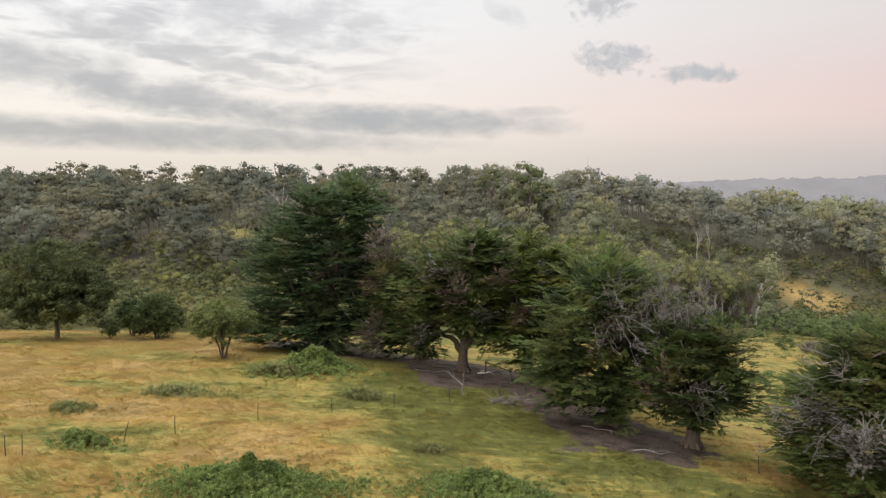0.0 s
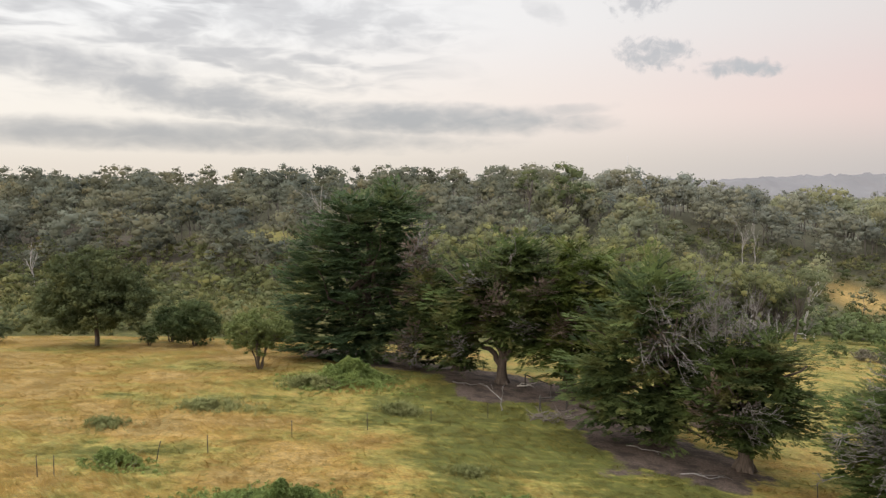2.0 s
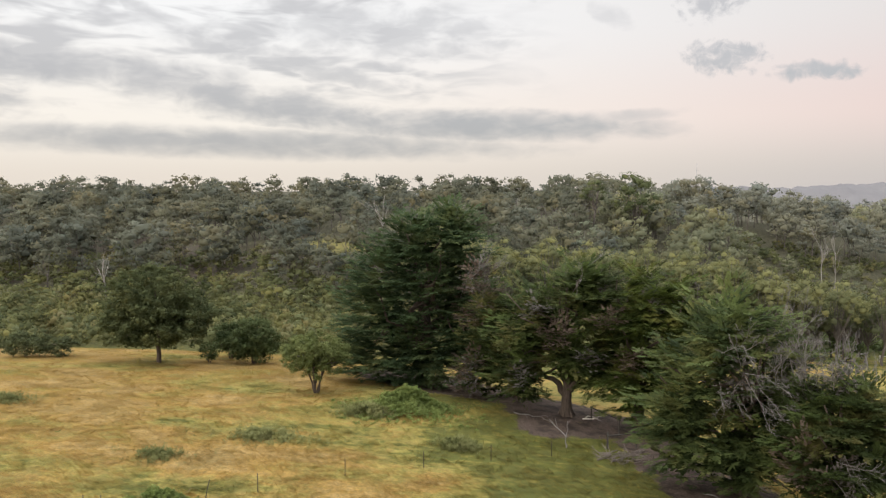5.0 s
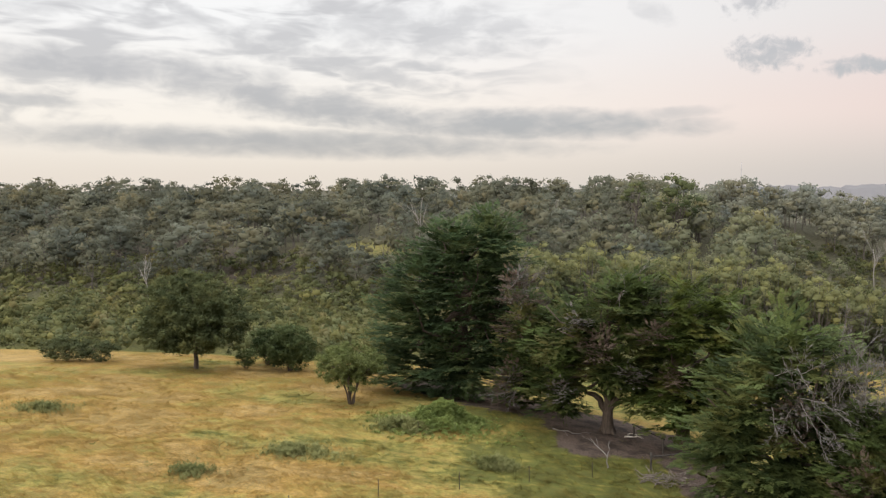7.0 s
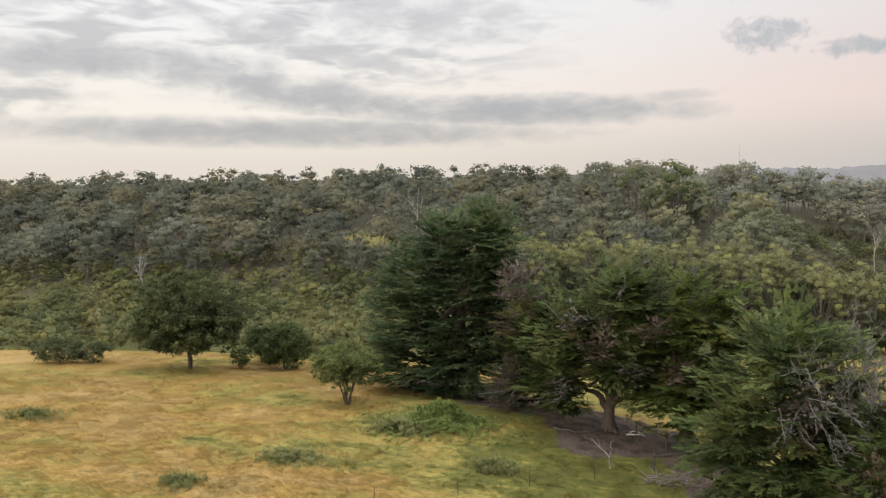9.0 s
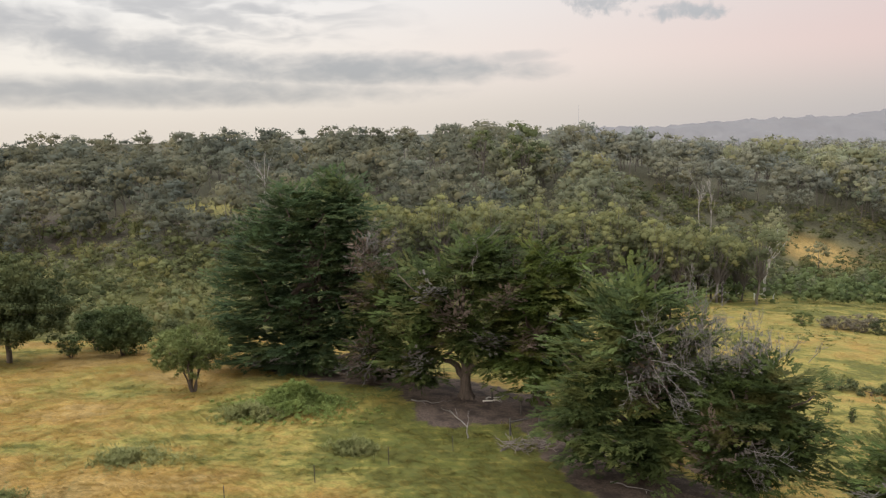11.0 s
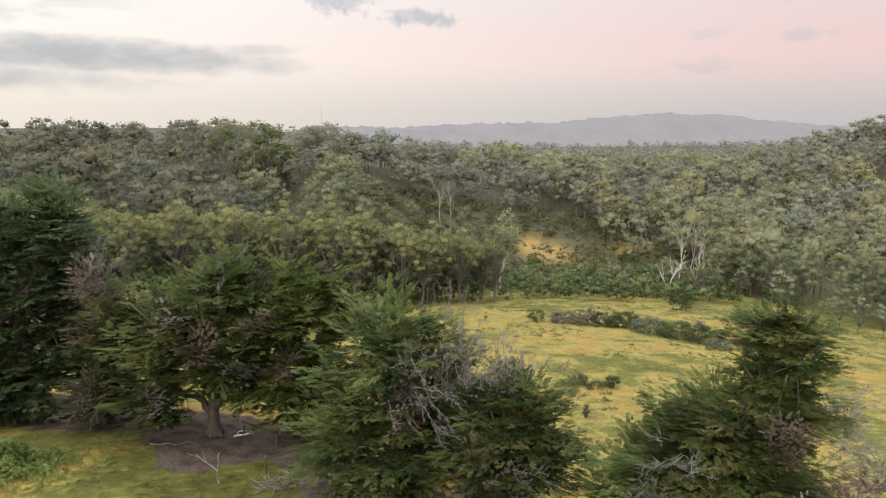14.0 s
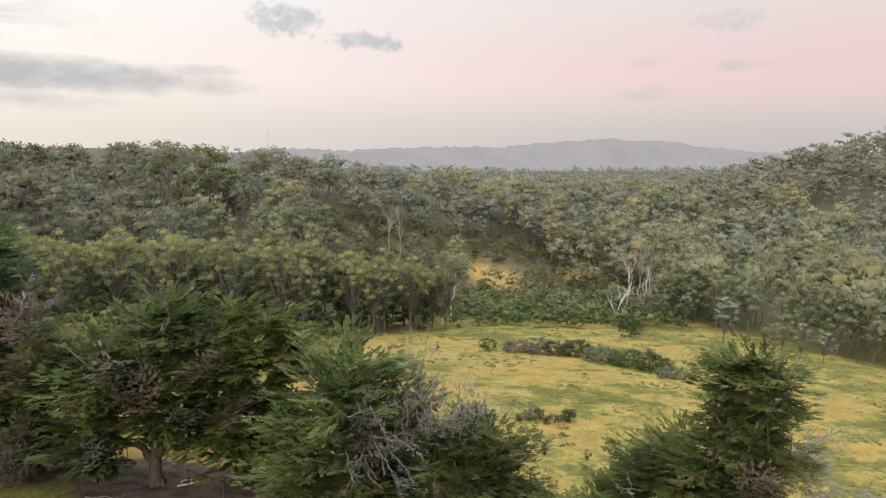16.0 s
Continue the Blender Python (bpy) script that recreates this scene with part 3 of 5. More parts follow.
def dryness(x, y):
    s, n = row_coords(x, y)
    d = 0.74 + 1.0 * (fbm(x / 9, y / 7) - 0.5) + 0.8 * (fbm(x / 3.4 + 9, y / 2.0) - 0.5)
    low = row_edges(s)[0]
    verge = np.exp(-((n - low + 3.0) / 6.0) ** 2) * smooth((s + 66) / 12)
    d = d - 0.30 * verge - 0.38 * smooth((n - low + 36) / 30) * smooth((s + 70) / 20)
    d = d - 0.30 * np.exp(-((y - 78) / 5.5) ** 2) * smooth((-22 - x) / 8)
    meadow = smooth((n - 58) / 6)
    wild = np.maximum(smooth((y - 98 - 74 * smooth(x / 70)) / 8), smooth((x - 148) / 10))
    d = d * (1 - meadow) + meadow * (0.40 + 0.7 * (fbm(x / 13 + 4, y / 9) - 0.5) + 0.9 * (fbm(x / 3.5, y / 2.6) - 0.5) - 0.10 * smooth((y - 110) / 60))
    d = d * (1 - wild) + wild * (0.16 + 0.25 * (fbm(x / 11, y / 11) - 0.5))
    d = d + 0.9 * np.exp(-((x - 117) / 14) ** 2 - ((y - 228) / 15) ** 2) + 0.5 * np.exp(-((x - 150) / 12) ** 2 - ((y - 227) / 8) ** 2)
    d = d + 0.22 * wild * clearing(x, y)
    rut = x + 29.1 - 0.6 * (51.1 - y) + 1.2 * np.sin(y / 4.0)
    d = d - 0.34 * np.exp(-(rut / 0.6) ** 2) * smooth((y - 31) / 4) * smooth((58 - y) / 6)
    d = d + 0.35 * np.exp(-((x - 18.5) / 3) ** 2 - ((y - 43.5) / 1.5) ** 2)
    return np.clip(d, 0.13, 1)


def wildness(x, y):
    """Woodland floor rather than pasture."""
    w = np.maximum(smooth((y - 104 - 74 * smooth(x / 70)) / 10), smooth((x - 148) / 10))
    return w * (1 - 0.75 * clearing(x, y) * smooth((60 - x) / 20) - clearing(x, y) * smooth((x - 40) / 20)) * (0.35 + 0.65 * smooth((y - 150) / 25)) 


def ground_sheet():
    def axis(parts):
        return np.unique(np.concatenate([np.arange(*p) for p in parts]).round(3))
    xs = axis([(-4600, -600, 400), (-600, -200, 20), (-200, -70, 4), (-70, 90, 1.1), (90, 200, 2.5), (200, 620, 12), (620, 2000, 60), (2000, 4700, 450)])
    ys = axis([(-4600, -200, 440), (-200, 10, 14), (10, 110, 1.1), (110, 200, 2.2), (200, 360, 5), (360, 760, 14), (760, 2000, 50), (2000, 4700, 450)])
    gx, gy = np.meshgrid(xs, ys)
    gz = ground_z(gx, gy)
    v = np.stack([gx, gy, gz], -1).reshape(-1, 3)
    w, h = len(xs), len(ys)
    i = (np.arange(h - 1)[:, None] * w + np.arange(w - 1)[None]).ravel()
    f = np.concatenate([np.stack([i, i + 1, i + w + 1], 1), np.stack([i, i + w + 1, i + w], 1)])
    ob = mesh_object("ground", v, f, M_GROUND, None, "", {"dry": dryness(v[:, 0], v[:, 1]), "bare": bareness(v[:, 0], v[:, 1]), "wild": wildness(v[:, 0], v[:, 1])})
    tagged(ob, "rolling pasture of dry golden and green grass with bare earth", "ground", kind="structure")


ground_sheet()


def far_range():
    """The long hill on the horizon, with a bumpy wooded crest."""
    xs, ys = np.arange(150, 2100, 9.0), np.arange(1180, 1700, 20.0)
    gx, gy = np.meshgrid(xs, ys)
    h = 44 * smooth((gx - 60) / 250) * smooth((2150 - gx) / 450) + 33 * np.exp(-((gx - 1130) / 310) ** 2)
    h = h * np.exp(-((gy - 1450) / 150) ** 2) + (7 + 6 * smooth((950 - gx) / 350)) * fbm(gx / 11, gy / 20) + 10 * (fbm(gx / 90, gy / 90) - 0.5)
    v = np.stack([gx, gy, -34 + h], -1).reshape(-1, 3)
    w, n = len(xs), len(ys)
    i = (np.arange(n - 1)[:, None] * w + np.arange(w - 1)[None]).ravel()
    f = np.concatenate([np.stack([i, i + 1, i + w + 1], 1), np.stack([i, i + w + 1, i + w], 1)])
    tagged(mesh_object("backdrop", v, f, M_RANGE), "long wooded range on the horizon, haze put into its grey colour", "hill", kind="structure")


far_range()


# ---------------------------------------------------------------- cypresses of the shelter belt
PADS = [cypress_pad(np.random.RandomState(60 + i)) for i in range(6)]
SPRAYS = [cypress_spray(np.random.RandomState(i), 9) for i in range(8)]


def boughs(heap, rng, lobes, per_area, size=1.25, droop=0.10, shell=(0.74, 1.06), layer=0.9, fan=17, floor=None, pads=2, shade=0.0):
    """Flat plates of sprays over a crown made of rounded lobes (x, y, z, rx, ry, rz)."""
    lobes = np.asarray(lobes, float)
    for li, (lx, ly, lz, rx, ry, rz) in enumerate(lobes):
        area = 4 * math.pi * ((rx * ry) ** 1.6 / 3 + (rx * rz) ** 1.6 / 3 + (ry * rz) ** 1.6 / 3) ** (1 / 1.6)
        k = int(area * per_area)
        d = rng.normal(size=(k, 3))
        d /= np.linalg.norm(d, axis=1)[:, None]
        r = rng.uniform(*shell, k) * (0.84 + 0.32 * fbm(d[:, 0] * 2.2 + li * 9 + 50, d[:, 1] * 2.2 + d[:, 2] * 1.7 + 50, 2))
        p = d * r[:, None] * np.array([rx, ry, rz]) + np.array([lx, ly, lz])
        p[:, 2] = np.round(p[:, 2] / layer) * layer + rng.normal(0, 0.15 * layer, k)
        inside = np.zeros(k, bool)
        for lj, (ax, ay, az, bx, by, bz) in enumerate(lobes):
            if lj != li:
                q = ((p[:, 0] - ax) / bx) ** 2 + ((p[:, 1] - ay) / by) ** 2 + ((p[:, 2] - az) / bz) ** 2
                inside |= q < 0.5
        if floor is not None:
            inside |= p[:, 2] < floor
        p, d = p[~inside], d[~inside]
        k = len(p)
        out = d.copy()
        out[:, 2] = np.clip(out[:, 2] * 0.32, -0.16, 0.30) + rng.normal(0.0, 0.08, k)
        out[:, :2] += rng.normal(0, 0.15, (k, 2))
        m = frames_from(out, np.array([[0, 0, 1.0]]) + rng.normal(0, 0.10, (k, 3)))
        reach = rng.uniform(0.75, 1.3, k)
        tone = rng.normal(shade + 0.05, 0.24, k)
        # pads beneath the sprays take a darker tone, shade put into their colour
        for j in range(pads):
            lat, back = rng.uniform(-0.4, 0.4, k), rng.uniform(-1.5, -0.5, k)
            local = np.stack([back * size * reach, lat * size * reach, (-droop * lat * lat + 0.04 * back) * size - 0.05], 1)
            c = p + np.einsum("kij,kj->ki", m, local)
            tilt = rng.normal(0, 0.10, (k, 3))
            rot = frames_from(m[:, :, 0] + tilt + lat[:, None] * 0.5 * m[:, :, 1], m[:, :, 2] + tilt[:, ::-1]) * (size * rng.uniform(0.5, 0.75, k))[:, None, None]
            pick = rng.randint(0, len(PADS), k)
            for t in range(len(PADS)):
                s = pick == t
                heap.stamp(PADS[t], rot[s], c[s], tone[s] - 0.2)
        for j in range(fan):
            back = rng.uniform(-1.5, 0.4, k)
            lat = rng.uniform(-0.72, 0.72, k) * (1.0 - 0.75 * np.clip(back + 0.2, 0, 1))
            rise = 0.14 * np.clip(back + 0.6, 0, 1) ** 2
            local = np.stack([back * size * reach, lat * size * reach, (-droop * 2.0 * lat * lat + 0.04 * back + rise) * size + rng.normal(0, 0.035, k)], 1)
            c = p + np.einsum("kij,kj->ki", m, local)
            rot = m @ turn_z(lat * rng.uniform(0.6, 1.3, k))
            rot = frames_from(rot[:, :, 0] + rng.normal(0, 0.10, (k, 3)), rot[:, :, 2] + rng.normal(0, 0.16, (k, 3))) * (size * rng.uniform(0.34, 0.60, k))[:, None, None]
            pick = rng.randint(0, len(SPRAYS), k)
            for t in range(len(SPRAYS)):
                s = pick == t
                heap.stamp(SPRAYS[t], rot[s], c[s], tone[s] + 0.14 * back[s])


def cypress(at, height, lobes, label, mat, per_area=0.75, size=1.2, trunk=0.55, lean=(0, 0), dead=(), brown=(), grey=(), seed=0, floor=None, extra=(), layer=0.9, dense=0.3):
    rng = np.random.RandomState(seed + 100)
    z = float(ground_z(at[0], at[1]))
    t = thing("cypress_tree", (at[0], at[1], z), label, "tree", "cypress shelter belt")
    wood = Heap()
    top = np.array([lean[0], lean[1], height * 0.78])
    pts = wander(rng, (0, 0, -0.25), top, 9, 0.015)
    rad = trunk * np.array([1.45, 1.05, 0.92, 0.8, 0.65, 0.5, 0.36, 0.22, 0.08])
    wood.tube(pts, rad, 10)
    for a in np.arange(5) * 1.256 + rng.random():
        wood.tube(wander(rng, (math.cos(a) * trunk * 1.9, math.sin(a) * trunk * 1.9, -0.2), (0, 0, 1.1), 4, 0.03), [0.10, trunk * 0.4, trunk * 0.45, trunk * 0.3], 6)
    bole = part("trunk", wood, M_BARK, t, "ridged grey-brown trunk")
    for lx, ly, lz, rx, ry, rz in lobes:
        for _ in range(4):
            limb = Heap()
            h = rng.uniform(0.12, 0.7)
            root = pts[0] + (pts[-1] - pts[0]) * h
            e = np.array([lx, ly, lz]) + rng.uniform(-0.75, 0.75, 3) * np.array([rx, ry, rz])
            limb.tube(wander(rng, root, e, 7, 0.05), np.linspace(trunk * 0.36, 0.04, 7), 6)
            part("limb", limb, M_BARK, bole)
    for e, r0 in extra:
        limb = Heap()
        limb.tube(wander(rng, (0, 0, e[3]), e[:3], 8, 0.05), np.linspace(r0, 0.06, 8), 8)
        part("limb", limb, M_BARK, bole)
    leaf = Heap()
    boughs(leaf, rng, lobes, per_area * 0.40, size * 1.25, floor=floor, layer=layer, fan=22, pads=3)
    # inner boughs coloured darker to stand for the shade inside the crown
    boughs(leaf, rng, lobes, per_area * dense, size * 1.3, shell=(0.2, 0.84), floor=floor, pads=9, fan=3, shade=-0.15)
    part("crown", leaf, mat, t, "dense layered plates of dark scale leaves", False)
    if brown:
        b = Heap()
        boughs(b, rng, brown, per_area * 0.7, size * 0.8, droop=0.3, floor=floor, pads=0)
        part("withered_foliage", b, M_CYPRESS_BROWN, t, "rust-brown withered foliage", False)
    for lobe in grey:
        b = Heap()
        boughs(b, rng, [lobe], per_area * 0.8, size * 0.7, droop=0.3, shell=(0.3, 1.05), layer=0.3, floor=floor, pads=0, fan=9)
        part("dead_sprays", b, M_CYPRESS_GREY, t, "grey mass of bare dead sprays", False)
    if dead:
        for (bx, by, bz), (dx, dy, dz), length, n in dead:
            for _ in range(n):
                j = rng.normal(0, 0.75, 3)
                tw = Heap()
                twig_tree(tw, rng, np.array([bx, by, bz]) + j, np.array([dx, dy, dz]) + rng.normal(0, 0.35, 3), length * rng.uniform(0.6, 1.1), 0.020, 4, 4, 0.36, 5, 0.02)
                part("dead_branch", tw, M_DEAD, t, "bare silver-grey dead branch")
    return t


# the tall domed tree at the end of the row
cypress((-12.5, 80.5), 19.8, [(-0.6, 0, 14.5, 5.2, 5.2, 4.4), (3.1, 0, 15.0, 4.4, 4.8, 4.5), (-1.8, 0, 11.0, 7.6, 6.6, 4.4), (-2.6, 0, 7.0, 8.0, 6.8, 4.8), (3.0, -0.5, 8.0, 5.0, 5.2, 6.0), (-1.0, -1.2, 3.6, 8.8, 6.5, 3.4)],
        "tall dense domed dark green cypress with foliage to the ground", M_CYPRESS_BLUE, 1.15, 1.1, 0.75, seed=1, floor=0.5, layer=0.62,
        dead=[((5.0, -3.5, 10.6), (0.2, -0.4, 1), 3.2, 2)], brown=[(5.6, -3.0, 9.4, 2.3, 2.0, 2.6)])
# the low spreading tree with bleached lower boughs
cypress((-2.2, 74.0), 12.5, [(-2.6, -0.8, 3.6, 3.8, 3.4, 3.2), (0.6, 0, 6.6, 3.6, 3.4, 3.4), (-2.6, -1.0, 8.0, 3.2, 3.0, 3.4)],
        "spreading cypress with brown withered boughs among green", M_CYPRESS, 0.75, 1.2, 0.5, seed=2, floor=0.7,
        brown=[(-4.6, -2.8, 3.0, 2.0, 1.8, 2.4), (-4.2, -1.6, 10.2, 2.2, 2.0, 3.2)], dead=[((-3.6, -1.4, 11.8), (0.1, -0.2, 1), 2.4, 5), ((-3.6, -2.4, 3.6), (-0.5, -0.6, -0.2), 2.2, 4)],
        grey=[(-4.4, -2.8, 3.2, 1.6, 1.4, 1.8), (-3.6, -1.8, 12.0, 1.9, 1.6, 1.8)])
# the open tree with a forked trunk
cypress((1.9, 67.6), 14.6, [(-2.4, 0, 8.4, 4.2, 4.0, 3.8), (1.4, 0.3, 10.6, 4.6, 4.2, 3.5), (2.6, -0.6, 5.2, 3.8, 3.6, 3.2), (-3.6, -0.8, 4.0, 3.4, 3.0, 2.9), (0.2, -1.6, 5.6, 3.4, 2.6, 2.3)],
        "broad cypress with a thick bare forked trunk", M_CYPRESS, 0.85, 1.2, 0.42, seed=3, floor=1.3,
        grey=[(-2.6, -3.4, 9.8, 1.7, 1.2, 1.2), (1.6, -4.0, 6.2, 1.7, 1.2, 1.1), (-3.8, -3.0, 4.2, 1.5, 1.1, 1.2)], brown=[(-0.8, -3.9, 8.2, 1.7, 1.1, 1.3), (3.2, -3.6, 9.2, 1.4, 1.0, 1.1)], dead=[((1.2, -2.5, 12.4), (0.3, -0.3, 0.8), 1.6, 3)],
        extra=[((-3.2, -0.4, 5.2, 1.6), 0.34), ((2.8, -0.3, 5.6, 1.9), 0.32)])
# the upright feathery tree behind
cypress((7.9, 67.0), 14.6, [(-0.4, -1.0, 9.8, 3.0, 3.0, 4.4), (2.4, -1.2, 9.6, 2.6, 2.6, 4.6), (-0.6, -1.8, 5.2, 3.8, 3.2, 3.4), (2.0, -1.4, 4.0, 3.2, 2.8, 2.8)],
        "feathery upright mid-green cypress with a leaning trunk", M_CYPRESS_FRESH, 0.85, 1.15, 0.5, (-1.2, -0.8), seed=4, floor=1.4, dense=0.45,
        brown=[(-1.5, -3.4, 6.4, 1.4, 1.2, 1.9)])
# the pale green tree with a bare dead middle
cypress((13.0, 54.2), 13.6, [(-1.2, 0, 9.6, 4.6, 4.2, 3.6), (-3.8, -0.6, 5.4, 3.8, 3.6, 4.0), (2.4, -0.2, 6.8, 3.2, 3.6, 3.6), (-0.6, -1.6, 3.6, 4.4, 3.4, 3.0), (0.6, -0.4, 6.4, 3.4, 3.2, 3.6)],
        "blue-green cypress with a hollow of bare dead branches", M_CYPRESS_PALE, 0.9, 1.15, 0.6, seed=5, floor=0.5, dense=0.55,
        dead=[((-1.2, -3.7, 9.8), (0.3, -0.9, 0.3), 2.0, 6), ((-1.4, -4.2, 7.8), (0.1, -0.7, -0.5), 2.3, 7), ((2.8, -1.2, 10.2), (0.3, -0.3, 0.8), 2.0, 8)],
        brown=[(-1.0, -3.2, 7.4, 1.2, 1.0, 1.2)], grey=[(-1.2, -3.4, 8.8, 1.6, 1.2, 1.9), (2.6, -1.6, 9.6, 1.5, 1.4, 1.5)])
# the low dark tree under a crown of bare grey twigs
cypress((17.3, 49.6), 10.2, [(1.0, 0, 6.6, 3.6, 3.4, 3.0), (-1.6, 0, 5.4, 3.0, 3.2, 3.0), (0.6, -0.6, 4.0, 4.1, 3.7, 2.3)],
        "low rounded dark cypress under bare grey twigs", M_CYPRESS, 1.2, 1.05, 0.45, seed=6, floor=1.3, dense=0.5,
        dead=[((-2.0, 2.0, 8.2), (-0.1, 0.1, 1), 2.1, 14), ((-0.4, 1.4, 8.4), (0.1, 0, 1), 1.8, 12), ((1.6, 0.2, 9.2), (0.2, 0, 1), 1.2, 8), ((-0.8, -2.6, 4.6), (0.2, -0.6, -0.5), 2.2, 4)],
        brown=[(-2.6, -1.6, 4.4, 1.4, 1.4, 1.6)], grey=[(-2.0, 1.2, 8.4, 2.3, 2.0, 1.9), (0.2, 0.6, 9.0, 1.9, 1.7, 1.3), (-0.8, -2.6, 4.2, 1.2, 1.0, 1.2)])
# the tiered tree nearest the meadow gate
cypress((27.1, 40.4), 16.2, [(0.9, -0.5, 13.6, 2.6, 2.6, 2.6), (0.8, -0.4, 10.8, 2.9, 2.9, 2.8), (-1.4, 1.0, 8.6, 4.4, 4.2, 2.4), (-1.6, 1.0, 6.2, 5.8, 5.4, 2.6), (-0.4, 0.4, 3.6, 6.4, 5.8, 2.8), (-3.2, 3.2, 4.4, 4.2, 3.6, 3.6)],
        "tiered conical cypress with grey dead lower branches", M_CYPRESS, 1.9, 0.88, 0.42, dense=0.5, seed=7, floor=0.6,
        dead=[((-5.2, -1.8, 9.0), (-0.8, -0.5, 0.0), 1.8, 6), ((-5.6, -3.4, 6.8), (-0.6, -0.8, -0.2), 1.8, 10), ((-6.4, -0.6, 6.0), (-1.0, -0.3, -0.1), 1.8, 7), ((5.0, 0.2, 8.6), (1.0, -0.1, 0.2), 1.9, 10), ((5.4, -2.2, 6.6), (0.8, -0.6, 0), 2.0, 10), ((6.2, 0.6, 6.0), (1.0, 0, 0.1), 2.2, 10), ((0.4, -5.6, 7.4), (0.1, -1, -0.2), 1.6, 7), ((2.6, -5.2, 5.2), (0.4, -1, -0.2), 1.8, 9), ((-2.6, -5.4, 5.4), (-0.2, -1, -0.3), 1.7, 8), ((1.6, -0.8, 12.6), (0.6, -0.6, 0.4), 1.2, 5)],
        brown=[(1.8, -4.6, 6.6, 1.6, 1.2, 1.2), (-1.5, -3.4, 10.2, 1.0, 0.9, 1.0)], grey=[(-5.6, -4.0, 5.6, 2.4, 2.0, 1.5), (-6.6, -1.2, 6.6, 1.8, 2.0, 1.3), (6.0, -2.6, 6.4, 2.2, 2.4, 1.9), (6.4, 0.4, 8.0, 1.6, 2.0, 1.5), (0.8, -6.2, 4.8, 2.8, 1.4, 1.4), (-2.4, -5.4, 7.2, 1.7, 1.1, 1.0), (3.6, -5.2, 5.6, 1.8, 1.4, 1.3)])


# ---------------------------------------------------------------- paddock trees and shrubs
BALLS = [leaf_ball(np.random.RandomState(40 + i), 64, 0.20, 0.8, -0.7, 0.4, 0.42, 0.45, 0.3) for i in range(4)]


def leafy(name, at, height, lobes, stems, mat, wood_mat, label, category, clump=0.8, per_area=0.9, trunk=0.2, seed=0, group="", balls=None, inner=0.5):
    """A broad-leaved tree or bush: stems to each lobe, and clumps of leaves over the lobes."""
    rng = np.random.RandomState(seed + 300)
    balls = balls or BALLS
    t = thing(name, (at[0], at[1], float(ground_z(*at))), label, category, group)
    for i in range(stems):
        w = Heap()
        a = i * 2 * math.pi / max(stems, 1) + rng.random()
        spread = 0.0 if stems == 1 else 0.25
        fork = np.array([math.cos(a) * spread * height * 0.5, math.sin(a) * spread * height * 0.5, height * 0.42])
        w.tube(wander(rng, (math.cos(a) * spread * 0.4, math.sin(a) * spread * 0.4, -0.2), fork, 5, 0.03), np.linspace(trunk, trunk * 0.6, 5), 8)
        for lx, ly, lz, rx, ry, rz in lobes:
            for _ in range(2):
                e = np.array([lx, ly, lz]) + rng.uniform(-0.6, 0.6, 3) * np.array([rx, ry, rz])
                w.tube(wander(rng, fork, e, 5, 0.06), np.linspace(trunk * 0.5, 0.015, 5), 5)
        part("trunk" if stems == 1 else "stem", w, wood_mat, t)
    leaf = Heap()
    for lx, ly, lz, rx, ry, rz in lobes:
        area = 4 * math.pi * (rx * ry + rx * rz + ry * rz) / 3
        for shell, share in (((0.78, 1.05), 1.0), ((0.3, 0.75), inner)):
            k = int(area * per_area * share)
            d = rng.normal(size=(k, 3))
            d /= np.linalg.norm(d, axis=1)[:, None]
            bulge = 0.68 + 0.6 * fbm(d[:, 0] * 1.9 + seed + 40, d[:, 1] * 1.9 + d[:, 2] * 2.3 + 40, 2)
            p = d * rng.uniform(*shell, (k, 1)) * bulge[:, None] * np.array([rx, ry, rz]) + np.array([lx, ly, lz])
            p = p[p[:, 2] > 0.15]
            k = len(p)
            m = turn_z(rng.uniform(0, 6.28, k)) * (clump * rng.uniform(0.6, 1.25, k))[:, None, None]
            pick = rng.randint(0, len(balls), k)
            for i in range(len(balls)):
                leaf.stamp(balls[i], m[pick == i], p[pick == i])
    part("crown", leaf, mat, t, "", False)
    return t


leafy("shade_tree", (-44.3, 83.0), 11.8, [(0, 0, 8.2, 5.2, 5.0, 3.2), (-3.0, 0, 5.0, 3.9, 3.6, 3.0), (3.0, -0.5, 5.4, 4.0, 3.6, 3.0), (0, -1.0, 4.8, 4.6, 4.2, 2.6)], 1, M_BROAD, M_BARK,
      "rounded dark olive shade tree with a single bare trunk", "tree", 0.70, 0.85, 0.30, 1)
leafy("round_bush", (-34.6, 87.6), 5.6, [(0.2, 0, 3.4, 3.0, 2.7, 2.2), (-1.4, -0.3, 2.4, 2.0, 1.9, 1.6), (1.3, -0.5, 2.0, 1.7, 1.5, 1.4)], 5, M_BUSH, M_BARK, "rounded dark green bush on several stems", "bush", 0.65, 1.1, 0.12, 2)
leafy("round_bush", (-39.0, 91.0), 4.6, [(0, 0, 2.8, 2.4, 2.2, 1.8)], 4, M_BUSH, M_BARK, "grey-green bush beside the bigger one", "bush", 0.6, 1.1, 0.1, 3)
leafy("small_tree", (-21.2, 69.8), 6.0, [(0, 0, 4.3, 2.8, 2.5, 1.6), (-1.7, 0, 3.4, 1.7, 1.6, 1.4), (1.7, 0, 3.5, 1.7, 1.6, 1.4), (0, -0.6, 2.7, 1.5, 1.3, 1.1)], 6, M_SAPLING, M_BARK, "small light green tree fanning from many stems", "tree", 0.45, 1.5, 0.10, 4, inner=0.3)
